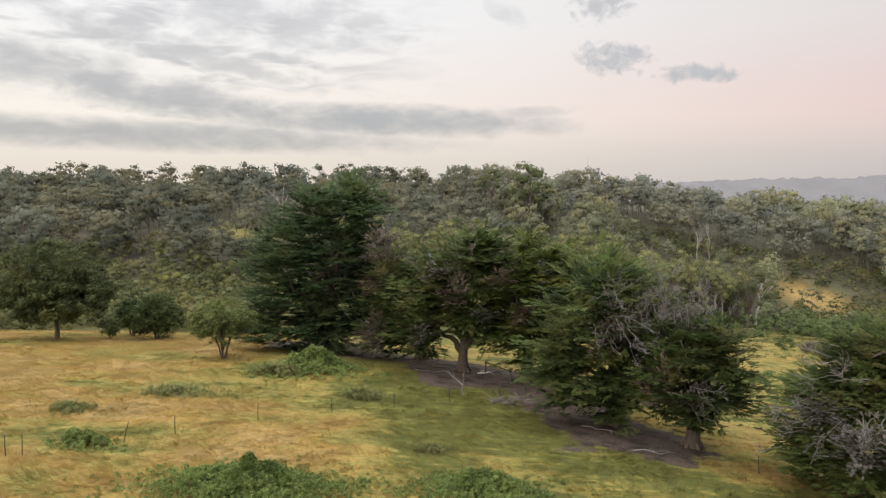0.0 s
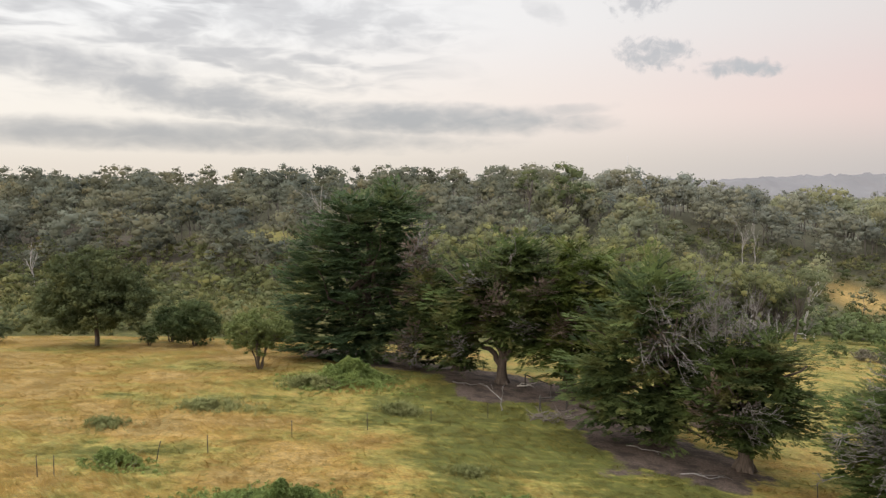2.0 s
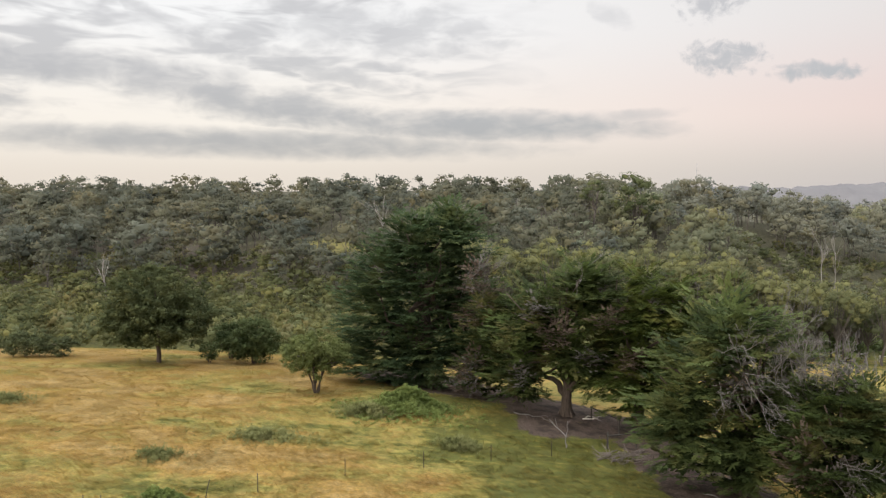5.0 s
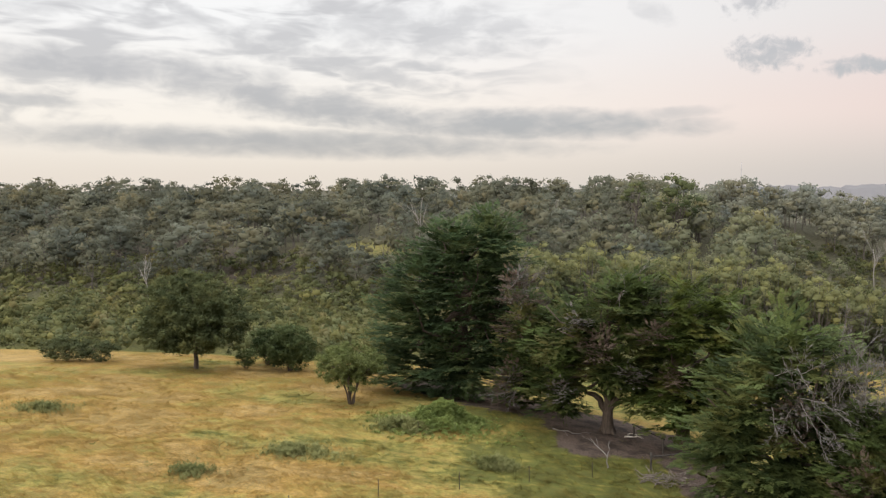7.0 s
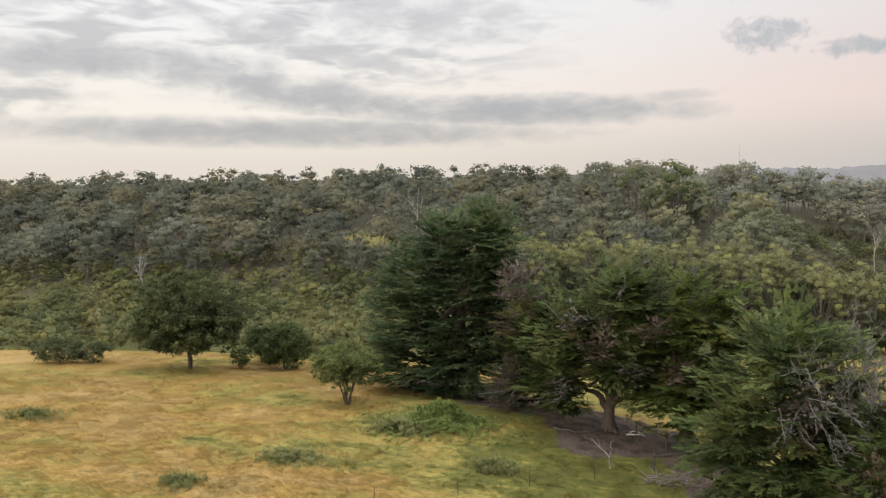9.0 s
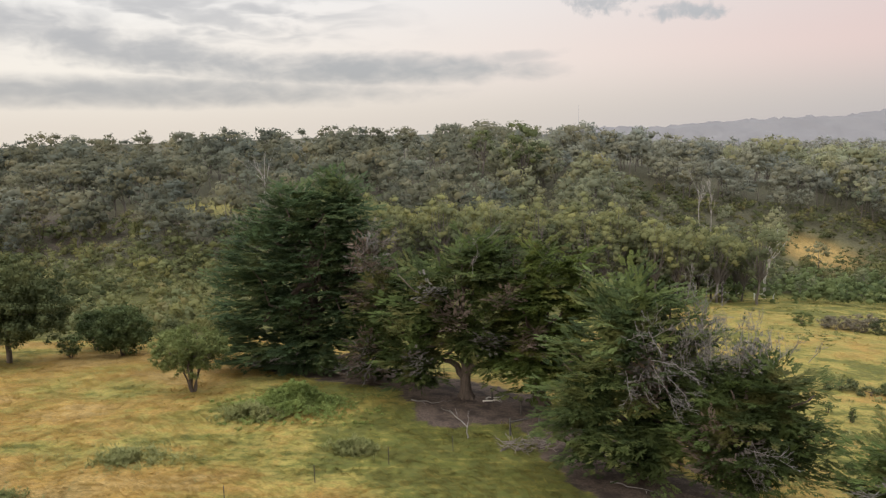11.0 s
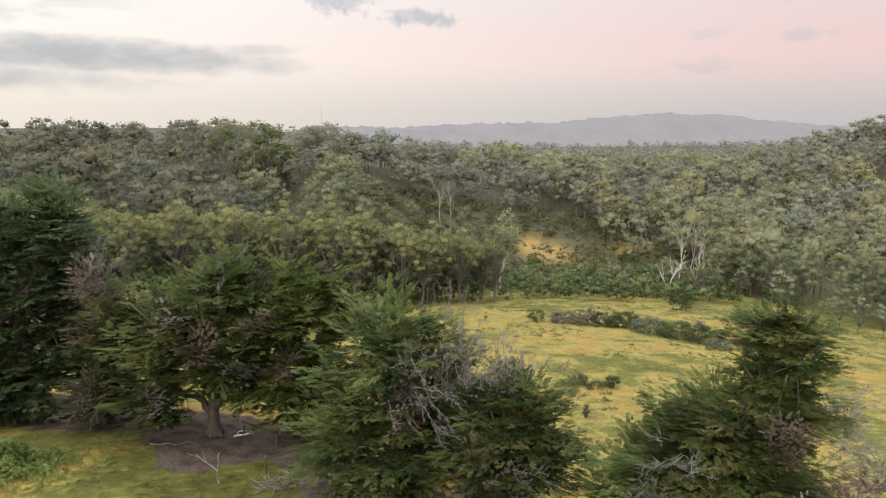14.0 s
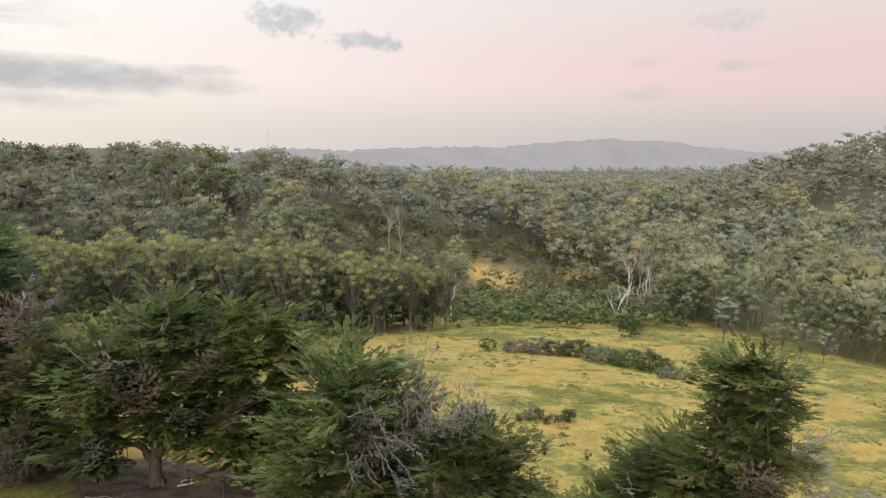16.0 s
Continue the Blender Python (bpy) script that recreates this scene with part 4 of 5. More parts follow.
leafy("low_shrub", (-39.3, 85.6), 2.4, [(0, 0, 1.3, 1.3, 1.2, 1.0)], 3, M_BUSH, M_BARK, "low dark shrub at the paddock edge", "shrub", 0.5, 1.2, 0.06, 5)
leafy("low_shrub", (-31.0, 93.5), 3.2, [(0, 0, 1.7, 2.0, 1.6, 1.4)], 3, M_SCRUB, M_BARK, "olive shrub at the paddock edge", "shrub", 0.55, 1.1, 0.06, 6)
leafy("low_shrub", (-27.5, 98.0), 5.0, [(0, 0, 2.6, 2.6, 2.2, 2.3)], 3, M_WEED, M_BARK, "pale grey-green shrub behind the small tree", "shrub", 0.6, 1.0, 0.08, 7)
leafy("low_shrub", (-62.0, 84.0), 3.2, [(0, 0, 1.6, 3.6, 2.2, 1.3), (3.5, 0.5, 1.3, 2.6, 1.8, 1.1)], 3, M_SCRUB, M_BARK, "wide mounded olive and tan scrub", "shrub", 0.6, 1.0, 0.06, 8)

# brambles and weeds in the grass
BRAMBLE_LEAVES = [leaf_ball(np.random.RandomState(70 + i), 30, 0.40, 0.9, -0.3, 0.3) for i in range(3)]


def weed_tuft(rng, n=16):
    """A bunch of thin leafy stalks, one unit tall."""
    a, s = rng.uniform(0, 6.28, n), rng.uniform(0, 0.9, n)
    root = np.stack([np.cos(a) * 0.12, np.sin(a) * 0.12, s], 1)
    out = np.stack([np.cos(a) * 0.45, np.sin(a) * 0.45, rng.uniform(0.1, 0.45, n)], 1) * rng.uniform(0.5, 1, (n, 1))
    wide = np.stack([-np.sin(a), np.cos(a), rng.normal(0, 0.3, n)], 1) * 0.06
    v = np.stack([root + wide, root - wide, root + out], 1).reshape(-1, 3)
    return v, np.arange(3 * n).reshape(-1, 3)


WEED_TUFTS = [weed_tuft(np.random.RandomState(75 + i)) for i in range(3)]


def bramble(at, rx, ry, h, mat, label, seed, clump=0.42, per_area=5.0, name="bramble"):
    rng = np.random.RandomState(seed + 500)
    t = thing(name, (at[0], at[1], float(ground_z(*at))), label, "bramble" if name == "bramble" else "weeds")
    k = int(math.pi * rx * ry * per_area)
    a, r = rng.uniform(0, 6.28, k), np.abs(rng.normal(0, 0.52, k))
    r = r * (0.55 + 0.9 * fbm(np.cos(a) * 2.2 + seed + 20, np.sin(a) * 2.2 + 20, 3))
    x, y = np.cos(a) * rx * r, np.sin(a) * ry * r
    lump = 0.25 + 1.4 * fbm(x / 0.9 + seed + 30, y / 0.9 + 30, 3)
    z = h * np.exp(-(r / 0.62) ** 2) * lump * rng.uniform(0.3, 1.1, k)
    z = z + ground_z(at[0] + x, at[1] + y) - ground_z(*at) + 0.05
    m = turn_z(rng.uniform(0, 6.28, k)) * (clump * rng.uniform(0.7, 1.2, k))[:, None, None]
    pick = rng.randint(0, 3, k)
    p = np.stack([x, y, z], 1)
    third = np.floor((a + 0.4 * r) / 2.1).astype(int) % 3
    for j in range(3):
        leaf = Heap()
        for i in range(3):
            s = (pick == i) & (third == j)
            leaf.stamp(BRAMBLE_LEAVES[i], m[s], p[s])
        part("foliage", leaf, mat, t, "", False)
    for j in range(9):
        cane = Heap()
        u, w = rng.uniform(0, 6.28), rng.uniform(0.2, 0.8)
        foot = np.array([math.cos(u) * rx * w, math.sin(u) * ry * w, 0])
        foot[2] = float(ground_z(at[0] + foot[0], at[1] + foot[1])) - t.location[2]
        tip = foot + np.array([math.cos(u) * 0.5, math.sin(u) * 0.5, h * rng.uniform(0.6, 1.0)])
        cane.tube(wander(rng, foot, tip, 5, 0.08), np.linspace(0.014, 0.005, 5), 4)
        part("cane", cane, M_STICK, t)


def weed_patch(at, rx, ry, h, label, seed, n):
    """Loose upright weeds that thin out into the grass."""
    rng = np.random.RandomState(seed + 700)
    t = thing("weed_patch", (at[0], at[1], float(ground_z(*at))), label, "weeds", "weeds in the paddock")
    for j in range(2):
        leaf = Heap()
        a, r = rng.uniform(0, 6.28, n), np.abs(rng.normal(0, 0.5, n))
        x, y = np.cos(a) * rx * r, np.sin(a) * ry * r
        keep = fbm(x / 0.8 + seed * 3 + 30, y / 0.8 + 30, 2) > 0.38
        x, y, r = x[keep], y[keep], r[keep]
        z = ground_z(at[0] + x, at[1] + y) - ground_z(*at)
        k = len(x)
        tilt = frames_from(rng.normal(0, 1, (k, 3)) * [1, 1, 0.1], np.array([[0, 0, 1.0]]) + rng.normal(0, 0.25, (k, 3)))
        m = tilt * (h * rng.uniform(0.5, 1.1, k) * (1.1 - 0.4 * np.clip(r, 0, 1)))[:, None, None]
        for i in range(3):
            s = np.arange(k) % 3 == i
            leaf.stamp(WEED_TUFTS[i], m[s], np.stack([x[s], y[s], z[s]], 1))
        part("foliage", leaf, M_WEED, t, "", False)


bramble((-9.6, 35.2), 5.6, 3.4, 1.1, M_BRAMBLE, "big mound of bright green bramble in dry grass", 1, 0.135, 70.0)
bramble((2.2, 37.0), 3.9, 2.8, 0.95, M_BRAMBLE, "rounded mound of green bramble in the grass", 2, 0.135, 70.0)
bramble((-11.6, 64.2), 4.8, 3.2, 1.5, M_BRAMBLE, "large dark green bramble mound near the trees", 3, 0.17, 50.0)
bramble((-20.2, 40.2), 1.9, 1.3, 0.9, M_BRAMBLE, "small green bramble by the fence line", 7, 0.14, 60.0)
weed_patch((-14.4, 62.6), 2.6, 2.0, 0.9, "pale grey-green weeds beside the bramble", 4, 330)
weed_patch((-20.0, 54.0), 4.2, 2.8, 0.6, "patch of grey-green weeds in dry grass", 5, 380)
weed_patch((-24.6, 47.5), 2.6, 1.8, 0.5, "small patch of grey-green weeds", 6, 160)
weed_patch((-6.2, 56.6), 2.0, 1.5, 0.7, "small grey-green weed clump near the fence", 8, 240)
weed_patch((-0.6, 43.8), 2.2, 1.5, 0.45, "faint patch of green weeds in the grass", 9, 160)
weed_patch((-44.0, 58.0), 3.0, 2.2, 0.6, "patch of grey-green weeds by the paddock side", 10, 260)


# ---------------------------------------------------------------- fences, sticks and logs
def fence_post(at, h=1.25, r=0.045, lean=(0, 0)):
    z = float(ground_z(*at))
    t = thing("fence_post", (at[0], at[1], z), "thin dark weathered fence post in the grass", "post", "paddock fence posts")
    hp = Heap()
    hp.tube([(0, 0, -0.2), (lean[0] * 0.5, lean[1] * 0.5, h * 0.5), (lean[0], lean[1], h)], [r, r * 0.95, r * 0.85], 7)
    part("post", hp, M_POST, t)


for p, l in (((-22.9, 37.3), (0, 0)), ((-22.2, 37.6), (0.05, 0)), ((-18.6, 41.6), (0.32, 0)), ((-16.3, 43.5), (0, 0)), ((-12.3, 47.6), (0.02, 0)), ((-7.9, 51.0), (0, 0)), ((-3.7, 54.4), (0, 0)),
             ((0.5, 57.0), (0, 0)), ((20.0, 45.0), (-0.08, 0)), ((-0.6, 75.0), (0, 0)), ((-1.6, 77.4), (0.1, 0)), ((0.2, 75.4), (0, 0))):
    fence_post(p, 1.15, 0.026, l)


def rail_fence(a, b, mat, label, r=0.075, h=1.3, rails=((1.22, 1.22),)):
    t = thing("rail_fence", (a[0], a[1], float(ground_z(*a))), label, "fence", "old rail fences")
    z0 = float(ground_z(*a))
    e = np.array([b[0] - a[0], b[1] - a[1], float(ground_z(*b)) - z0])
    for o in (np.zeros(3), e):
        hp = Heap()
        hp.tube([o + [0, 0, -0.2], o + [0, 0, h * 0.5], o + [0, 0, h]], [r, r, r * 0.9], 8)
        part("post", hp, mat, t)
    for ra, rb in rails:
        hp = Heap()
        hp.tube([np.array([0, 0, ra]) - e * 0.04, e * 0.5 + [0, 0, (ra + rb) / 2 - 0.03], e * 1.05 + [0, 0, rb]], [r * 0.8, r * 0.75, r * 0.75], 7)
        part("rail", hp, mat, t)


rail_fence((3.95, 66.6), (6.0, 64.1), M_RAIL, "old timber rail between two posts under cypresses")
rail_fence((4.75, 60.2), (7.0, 61.2), M_RAIL, "leaning old timber rail beside a stick pile", rails=((1.0, 1.25),))
rail_fence((63.0, 166.0), (67.0, 167.0), M_WHITE, "white rail at the far meadow edge", 0.12, 1.5, ((1.4, 1.4),))
rail_fence((70.0, 167.5), (74.5, 168.0), M_WHITE, "white rail at the far meadow edge", 0.12, 1.5, ((1.4, 1.4),))


def dead_wood(name, at, label, mat, branches, seed, category="branch", spread=0.38, wob=0.06):
    rng = np.random.RandomState(seed + 900)
    t = thing(name, (at[0], at[1], float(ground_z(*at))), label, category)
    for base, d, length, r, depth, n in branches:
        hp = Heap()
        twig_tree(hp, rng, np.array(base, float), d, length, r, depth, 6, spread, n, wob)
        part("stick" if "pile" in name else "branch", hp, mat, t)


dead_wood("dead_sapling", (1.6, 59.3), "bleached forked dead sapling leaning over the grass", M_DEAD,
          [((0, 0, -0.1), (0.03, 0, 1), 1.0, 0.07, 1, 0), ((0, 0, 0.85), (-0.7, 0.5, 0.55), 1.8, 0.045, 2, 2), ((0, 0, 0.8), (0.1, 0.3, 0.8), 1.2, 0.035, 2, 2)], 1, "dead tree")
rng_pile = np.random.RandomState(5)
dead_wood("stick_pile", (5.6, 58.0), "heap of brown-grey sticks and prunings on grass", M_STICK,
          [((rng_pile.uniform(-1.5, 1.5), rng_pile.uniform(-0.7, 0.7), rng_pile.uniform(0.05, 0.5)), (rng_pile.normal(0, 1), rng_pile.normal(0, 0.7), rng_pile.normal(0, 0.22)), rng_pile.uniform(0.5, 1.1), 0.036, 2, 2) for _ in range(75)], 2, "stick pile")
dead_wood("fallen_branch", (-13.2, 79.0), "bleached fallen branch on bare earth", M_PALEWOOD, [((0, 0, 0.15), (1, -0.2, 0.06), 3.0, 0.06, 3, 5), ((0.5, 0, 0.15), (0.6, -0.6, 0.1), 2.2, 0.05, 3, 4)], 3)
dead_wood("fallen_branch", (-2.6, 66.4), "grey fallen branch on bare earth", M_DEAD, [((0, 0, 0.1), (1, -0.35, -0.03), 2.2, 0.045, 2, 2)], 4)
dead_wood("fallen_branch", (3.2, 66.6), "pale broken limb on bare earth", M_PALEWOOD, [((0, 0, 0.1), (1, -0.2, 0), 1.4, 0.08, 2, 2), ((0.3, 0.5, 0.1), (1, 0.2, 0), 1.1, 0.06, 2, 2)], 5)
dead_wood("fallen_branch", (10.2, 52.6), "pale fallen branch on bare earth", M_DEAD, [((0, 0, 0.1), (1, -0.6, 0), 2.4, 0.05, 2, 2)], 6)
dead_wood("fallen_branch", (12.5, 47.2), "thin fallen branch on bare earth", M_DEAD, [((0, 0, 0.08), (1, -0.1, 0), 2.6, 0.05, 2, 3)], 7)


# ---------------------------------------------------------------- meadow shrubs beyond the row
def meadow_shrub(at, rx, ry, h, mat, label, seed, per=1.2, clump=0.5, name="meadow_shrub"):
    leafy(name, at, h, [(0, 0, h * 0.5, rx, ry, h * 0.55)], 3, mat, M_BARK, label, "shrub", clump, per, 0.05, seed, "meadow shrubs", inner=0.3)


M_THORN = foliage("thorn_leaf", (0.12, 0.108, 0.08), (0.25, 0.225, 0.175), None, 0.5, 0.15)
for i, (at, rx, ry, h, mat, label) in enumerate((
        ((58.0, 123.0), 1.7, 1.4, 2.2, M_BUSH, "dark shrub in the sunlit meadow"),
        ((62.5, 121.0), 2.8, 1.8, 2.0, M_THORN, "brown leafless thorn thicket in the meadow"),
        ((65.6, 119.0), 2.9, 2.0, 2.7, M_THORN, "brown leafless thorn thicket in the meadow"),
        ((68.6, 117.0), 3.0, 2.0, 2.4, M_SCRUB, "olive green thicket in the meadow"),
        ((71.4, 115.5), 3.0, 2.2, 2.6, M_BUSH, "dark green thicket in the meadow"),
        ((73.0, 111.0), 3.6, 2.6, 2.3, M_SILVER, "silver-leaved bramble with pale blossom"),
        ((75.4, 107.0), 3.4, 2.6, 2.3, M_BUSH, "dark green bramble in the meadow"),
        ((77.0, 102.5), 3.6, 2.6, 2.2, M_SCRUB, "olive green bramble in the meadow"),
        ((76.0, 98.0), 2.6, 1.8, 1.5, M_SILVER, "low silver-leaved bramble in the meadow"),
        ((104.5, 142.5), 2.6, 2.4, 4.6, M_BUSH, "rounded lone bush standing in the meadow"),
        ((85.0, 113.0), 1.0, 1.0, 1.8, M_THORN, "small brown shrub in the meadow"),
        ((41.5, 77.0), 1.5, 0.8, 0.8, M_SCRUB, "clump of green rushes in the meadow"),
        ((43.6, 77.6), 0.9, 0.7, 1.1, M_BUSH, "clump of green rushes in the meadow"),
        ((39.6, 79.0), 1.6, 1.0, 1.0, M_SCRUB, "low clump of green rushes"),
        ((34.4, 68.0), 0.45, 0.45, 1.5, M_BUSH, "small upright green shrub in dry grass"),
        ((33.6, 70.4), 0.40, 0.40, 1.3, M_BUSH, "small upright green shrub in dry grass"),
        ((37.6, 66.0), 0.35, 0.35, 0.9, M_BUSH, "small green seedling in dry grass"),
        ((36.4, 58.0), 2.2, 1.6, 0.9, M_WEED, "patch of tall grey-green weeds"),
        ((49.5, 125.0), 0.35, 0.35, 1.5, M_BUSH, "small dark upright shrub in the meadow"))):
    meadow_shrub(at, rx, ry, h, mat, label, 20 + i, 3.0 if rx < 1.3 else 1.7, 0.24 if rx < 0.6 else 0.42)


# ---------------------------------------------------------------- gum trees
def gum_parts(rng, height, spread, clumps, leaf_n, leaf_size, sides=6, low=0.45, clump=(0.34, 0.50), heart=0.5):
    """Wood and leaves of one gum tree: a pale forking trunk and a dome of rounded leaf clumps."""
    wood, leaf = Heap(), Heap()
    lean = rng.normal(0, 0.04 * height, 2)
    fork = np.array([lean[0] * 0.5, lean[1] * 0.5, height * low])
    r0 = 0.014 * height
    wood.tube(wander(rng, (0, 0, -0.4), fork, 5, 0.02), np.linspace(r0 * 1.2, r0 * 0.7, 5), sides)
    balls = [leaf_ball(rng, leaf_n, leaf_size, 0.72, -0.35, 0.6, heart, 0.22, 0.45) for _ in range(4)]
    mid, half = height * (low + 0.86) / 2, height * (0.90 - low) / 2
    for i in range(clumps):
        u = 1.0 - 1.45 * (i + rng.uniform(0.2, 0.8)) / clumps
        a = i * 2.39996 + rng.normal(0, 0.35)
        flat = math.sqrt(max(0.0, 1 - u * u)) * rng.uniform(0.45, 0.98)
        c = np.array([math.cos(a) * flat * spread + lean[0], math.sin(a) * flat * spread + lean[1], mid + half * (u + rng.normal(0, 0.12))])
        if i % 3 == 0 or sides > 4:
            wood.tube(wander(rng, fork * rng.uniform(0.75, 1.0), c, 3, 0.05), np.linspace(r0 * 0.5, r0 * 0.12, 3), max(3, sides - 2))
        m = turn_z(rng.uniform(0, 6.28, 1)) * (spread * rng.uniform(*clump))
        leaf.stamp(balls[i % 4], m, c[None])
        # the clump's leaves turn with the whole dome as much as with their own clump
        out = leaf.v[-1] - [lean[0], lean[1], mid - half * 0.5]
        out /= np.linalg.norm(out, axis=1)[:, None]
        leaf.nrm[-1] = leaf.nrm[-1] * 0.6 + out * 0.6
    return wood, leaf


def gum_tree(at, seed, height, spread, leaf_mat, label, name="gum_tree", clumps=30, leaf_n=50, leaf_size=0.17, low=0.30, bark_mat=None):
    rng = np.random.RandomState(seed + 1500)
    wood, leaf = gum_parts(rng, height, spread, clumps, leaf_n, leaf_size, 6, low, (0.26, 0.42))
    t = thing(name, (at[0], at[1], float(ground_z(*at))), label, "tree", "gum grove")
    part("trunk", wood, bark_mat or M_GUMBARK, t, "pale slender forking trunk")
    # toned by height: yellow young tops, shade painted into the lower leaves
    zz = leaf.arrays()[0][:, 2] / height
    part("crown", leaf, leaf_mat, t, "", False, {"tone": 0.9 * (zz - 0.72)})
    return t


def place_copy(src, at, turn, scale):
    c = copy_thing(src, Matrix.Translation((at[0], at[1], float(ground_z(*at)))) @ Matrix.Rotation(turn, 4, "Z"))
    c.scale = (scale, scale, scale * 1.0)
    return c


rg = np.random.RandomState(21)
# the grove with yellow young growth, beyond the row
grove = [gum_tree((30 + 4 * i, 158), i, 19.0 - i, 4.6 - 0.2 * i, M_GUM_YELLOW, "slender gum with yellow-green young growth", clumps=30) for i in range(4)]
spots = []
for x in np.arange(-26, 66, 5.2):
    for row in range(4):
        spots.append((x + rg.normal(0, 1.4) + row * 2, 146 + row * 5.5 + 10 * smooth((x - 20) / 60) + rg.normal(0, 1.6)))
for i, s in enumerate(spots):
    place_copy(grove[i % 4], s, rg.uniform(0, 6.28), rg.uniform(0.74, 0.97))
# the two tall crowns that stand above the ridge
gum_tree((25.5, 226.0), 71, 25.5, 6.2, M_BROAD, "tall round-crowned gum standing above the ridge", clumps=34)
gum_tree((15.5, 228.0), 72, 22.5, 4.4, M_BROAD, "flat-topped gum standing above the ridge", clumps=16, low=0.6)
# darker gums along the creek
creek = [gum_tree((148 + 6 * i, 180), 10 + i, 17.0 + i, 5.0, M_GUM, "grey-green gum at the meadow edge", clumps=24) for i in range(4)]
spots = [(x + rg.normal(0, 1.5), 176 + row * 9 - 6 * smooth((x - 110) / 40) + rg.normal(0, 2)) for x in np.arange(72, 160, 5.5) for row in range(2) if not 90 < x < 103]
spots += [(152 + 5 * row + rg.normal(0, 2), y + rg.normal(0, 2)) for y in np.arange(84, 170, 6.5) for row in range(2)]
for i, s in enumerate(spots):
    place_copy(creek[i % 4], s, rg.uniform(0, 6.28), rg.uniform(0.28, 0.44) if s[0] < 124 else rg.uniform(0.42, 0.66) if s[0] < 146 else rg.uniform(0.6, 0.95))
gum_tree((74.0, 171.5), 30, 19, 4.2, M_GUM, "tall gum with a pale forked trunk at the meadow edge", clumps=18, low=0.55, bark_mat=M_PALEWOOD)
for i, at in enumerate(((127, 123), (130, 119), (133, 126), (136, 118))):
    gum_tree(at, 50 + i, 7.5 + i % 3, 2.4, M_SILVER if i % 2 else M_GUM, "young silver-blue gum sapling at the meadow edge", clumps=16, low=0.2)
gum_tree((128.0, 138.0), 60, 12, 3.0, M_SILVER, "silver-blue young gum at the meadow edge", clumps=22, low=0.2)

for i, (at, h, d) in enumerate((((121.5, 171.0), 9.0, (0.5, 0, 1)), ((127.0, 172.0), 15.0, (0.05, 0, 1)), ((133.5, 172.5), 13.0, (0.05, 0, 1)), ((136.0, 172.0), 12.0, (-0.1, 0, 1)))):
    dead_wood("dead_gum", at, "bare white dead gum at the creek", M_PALEWOOD, [((0, 0, -0.3), d, h, 0.17, 3, 5)], 30 + i, "dead tree", 0.32, 0.02)
    if i == 0:
        dead_wood("dead_gum", (124.6, 171.0), "bare white dead gum leaning at the creek", M_PALEWOOD, [((0, 0, -0.3), (-0.55, 0, 1), 9.0, 0.17, 2, 3)], 40, "dead tree", 0.3, 0.02)


# bleached trunks standing among the living woods
for i, (at, h) in enumerate((((80.0, 229.0), 14.0), ((84.0, 231.0), 12.0), ((146.0, 190.0), 16.0), ((193.0, 188.0), 17.0), ((202.0, 163.0), 17.0), ((-47.0, 214.0), 16.0), ((-102.0, 163.0), 7.5), ((176.0, 205.0), 15.0))):
    dead_wood("dead_gum", at, "bleached dead gum among living trees", M_DEADGUM, [((0, 0, -0.3), (0.06 * (i % 3 - 1), 0, 1), h, 0.17, 3, 5)], 50 + i, "dead tree", 0.34, 0.02)


# ---------------------------------------------------------------- woods, scrub and grass
def woods(name, label, spots, heights, templates, mat, wood_mat, seed, kind_name="woods"):
    rng = np.random.RandomState(seed)
    t = thing(name, (0, 0, 0), label, kind_name, kind="stuff")
    wood, leaf, tones, kinds = Heap(), Heap(), [], []
    spots = np.asarray(spots, float)
    z = ground_z(spots[:, 0], spots[:, 1])
    pick = rng.randint(0, len(templates), len(spots))
    for i, (tw, tl) in enumerate(templates):
        s = pick == i
        k = int(s.sum())
        m = turn_z(rng.uniform(0, 6.28, k)) * np.asarray(heights)[s][:, None, None]
        m[:, :2] *= rng.uniform(0.85, 1.25, k)[:, None, None]
        o = np.stack([spots[s, 0], spots[s, 1], z[s] - 0.2], 1)
        if tw is not None:
            wood.stamp(tw, m, o)
        leaf.stamp(tl, m, o)
        tones.append(np.repeat(rng.uniform(-0.45, 0.42, k), len(tl[0])))
        kinds.append(np.repeat(np.clip(rng.normal(0.5, 0.28, k), 0, 1), len(tl[0])))
    if wood.n:
        part("trunks", wood, wood_mat, t, "", True)
    v, f = leaf.arrays()
    n = leaf.normals()
    mesh_object("crowns", v, f, mat, t, "", {"tone": np.concatenate(tones), "kind": np.concatenate(kinds)}, n is not None, n)
    return t


def template(seed, clumps, leaf_n, leaf_size, low=0.42, spread=0.27, trunk=True):
    rng = np.random.RandomState(seed)
    w, l = gum_parts(rng, 1.0, spread, clumps, leaf_n, leaf_size, 4, low, (0.40, 0.62), 0.5)
    return (w.arrays() if trunk else None), (*l.arrays(), l.normals())


def scatter(rng, n, x0, x1, y0, y1, keep):
    x, y = rng.uniform(x0, x1, n), rng.uniform(y0, y1, n)
    k = rng.random(n) < keep(x, y)
    return np.stack([x[k], y[k]], 1)


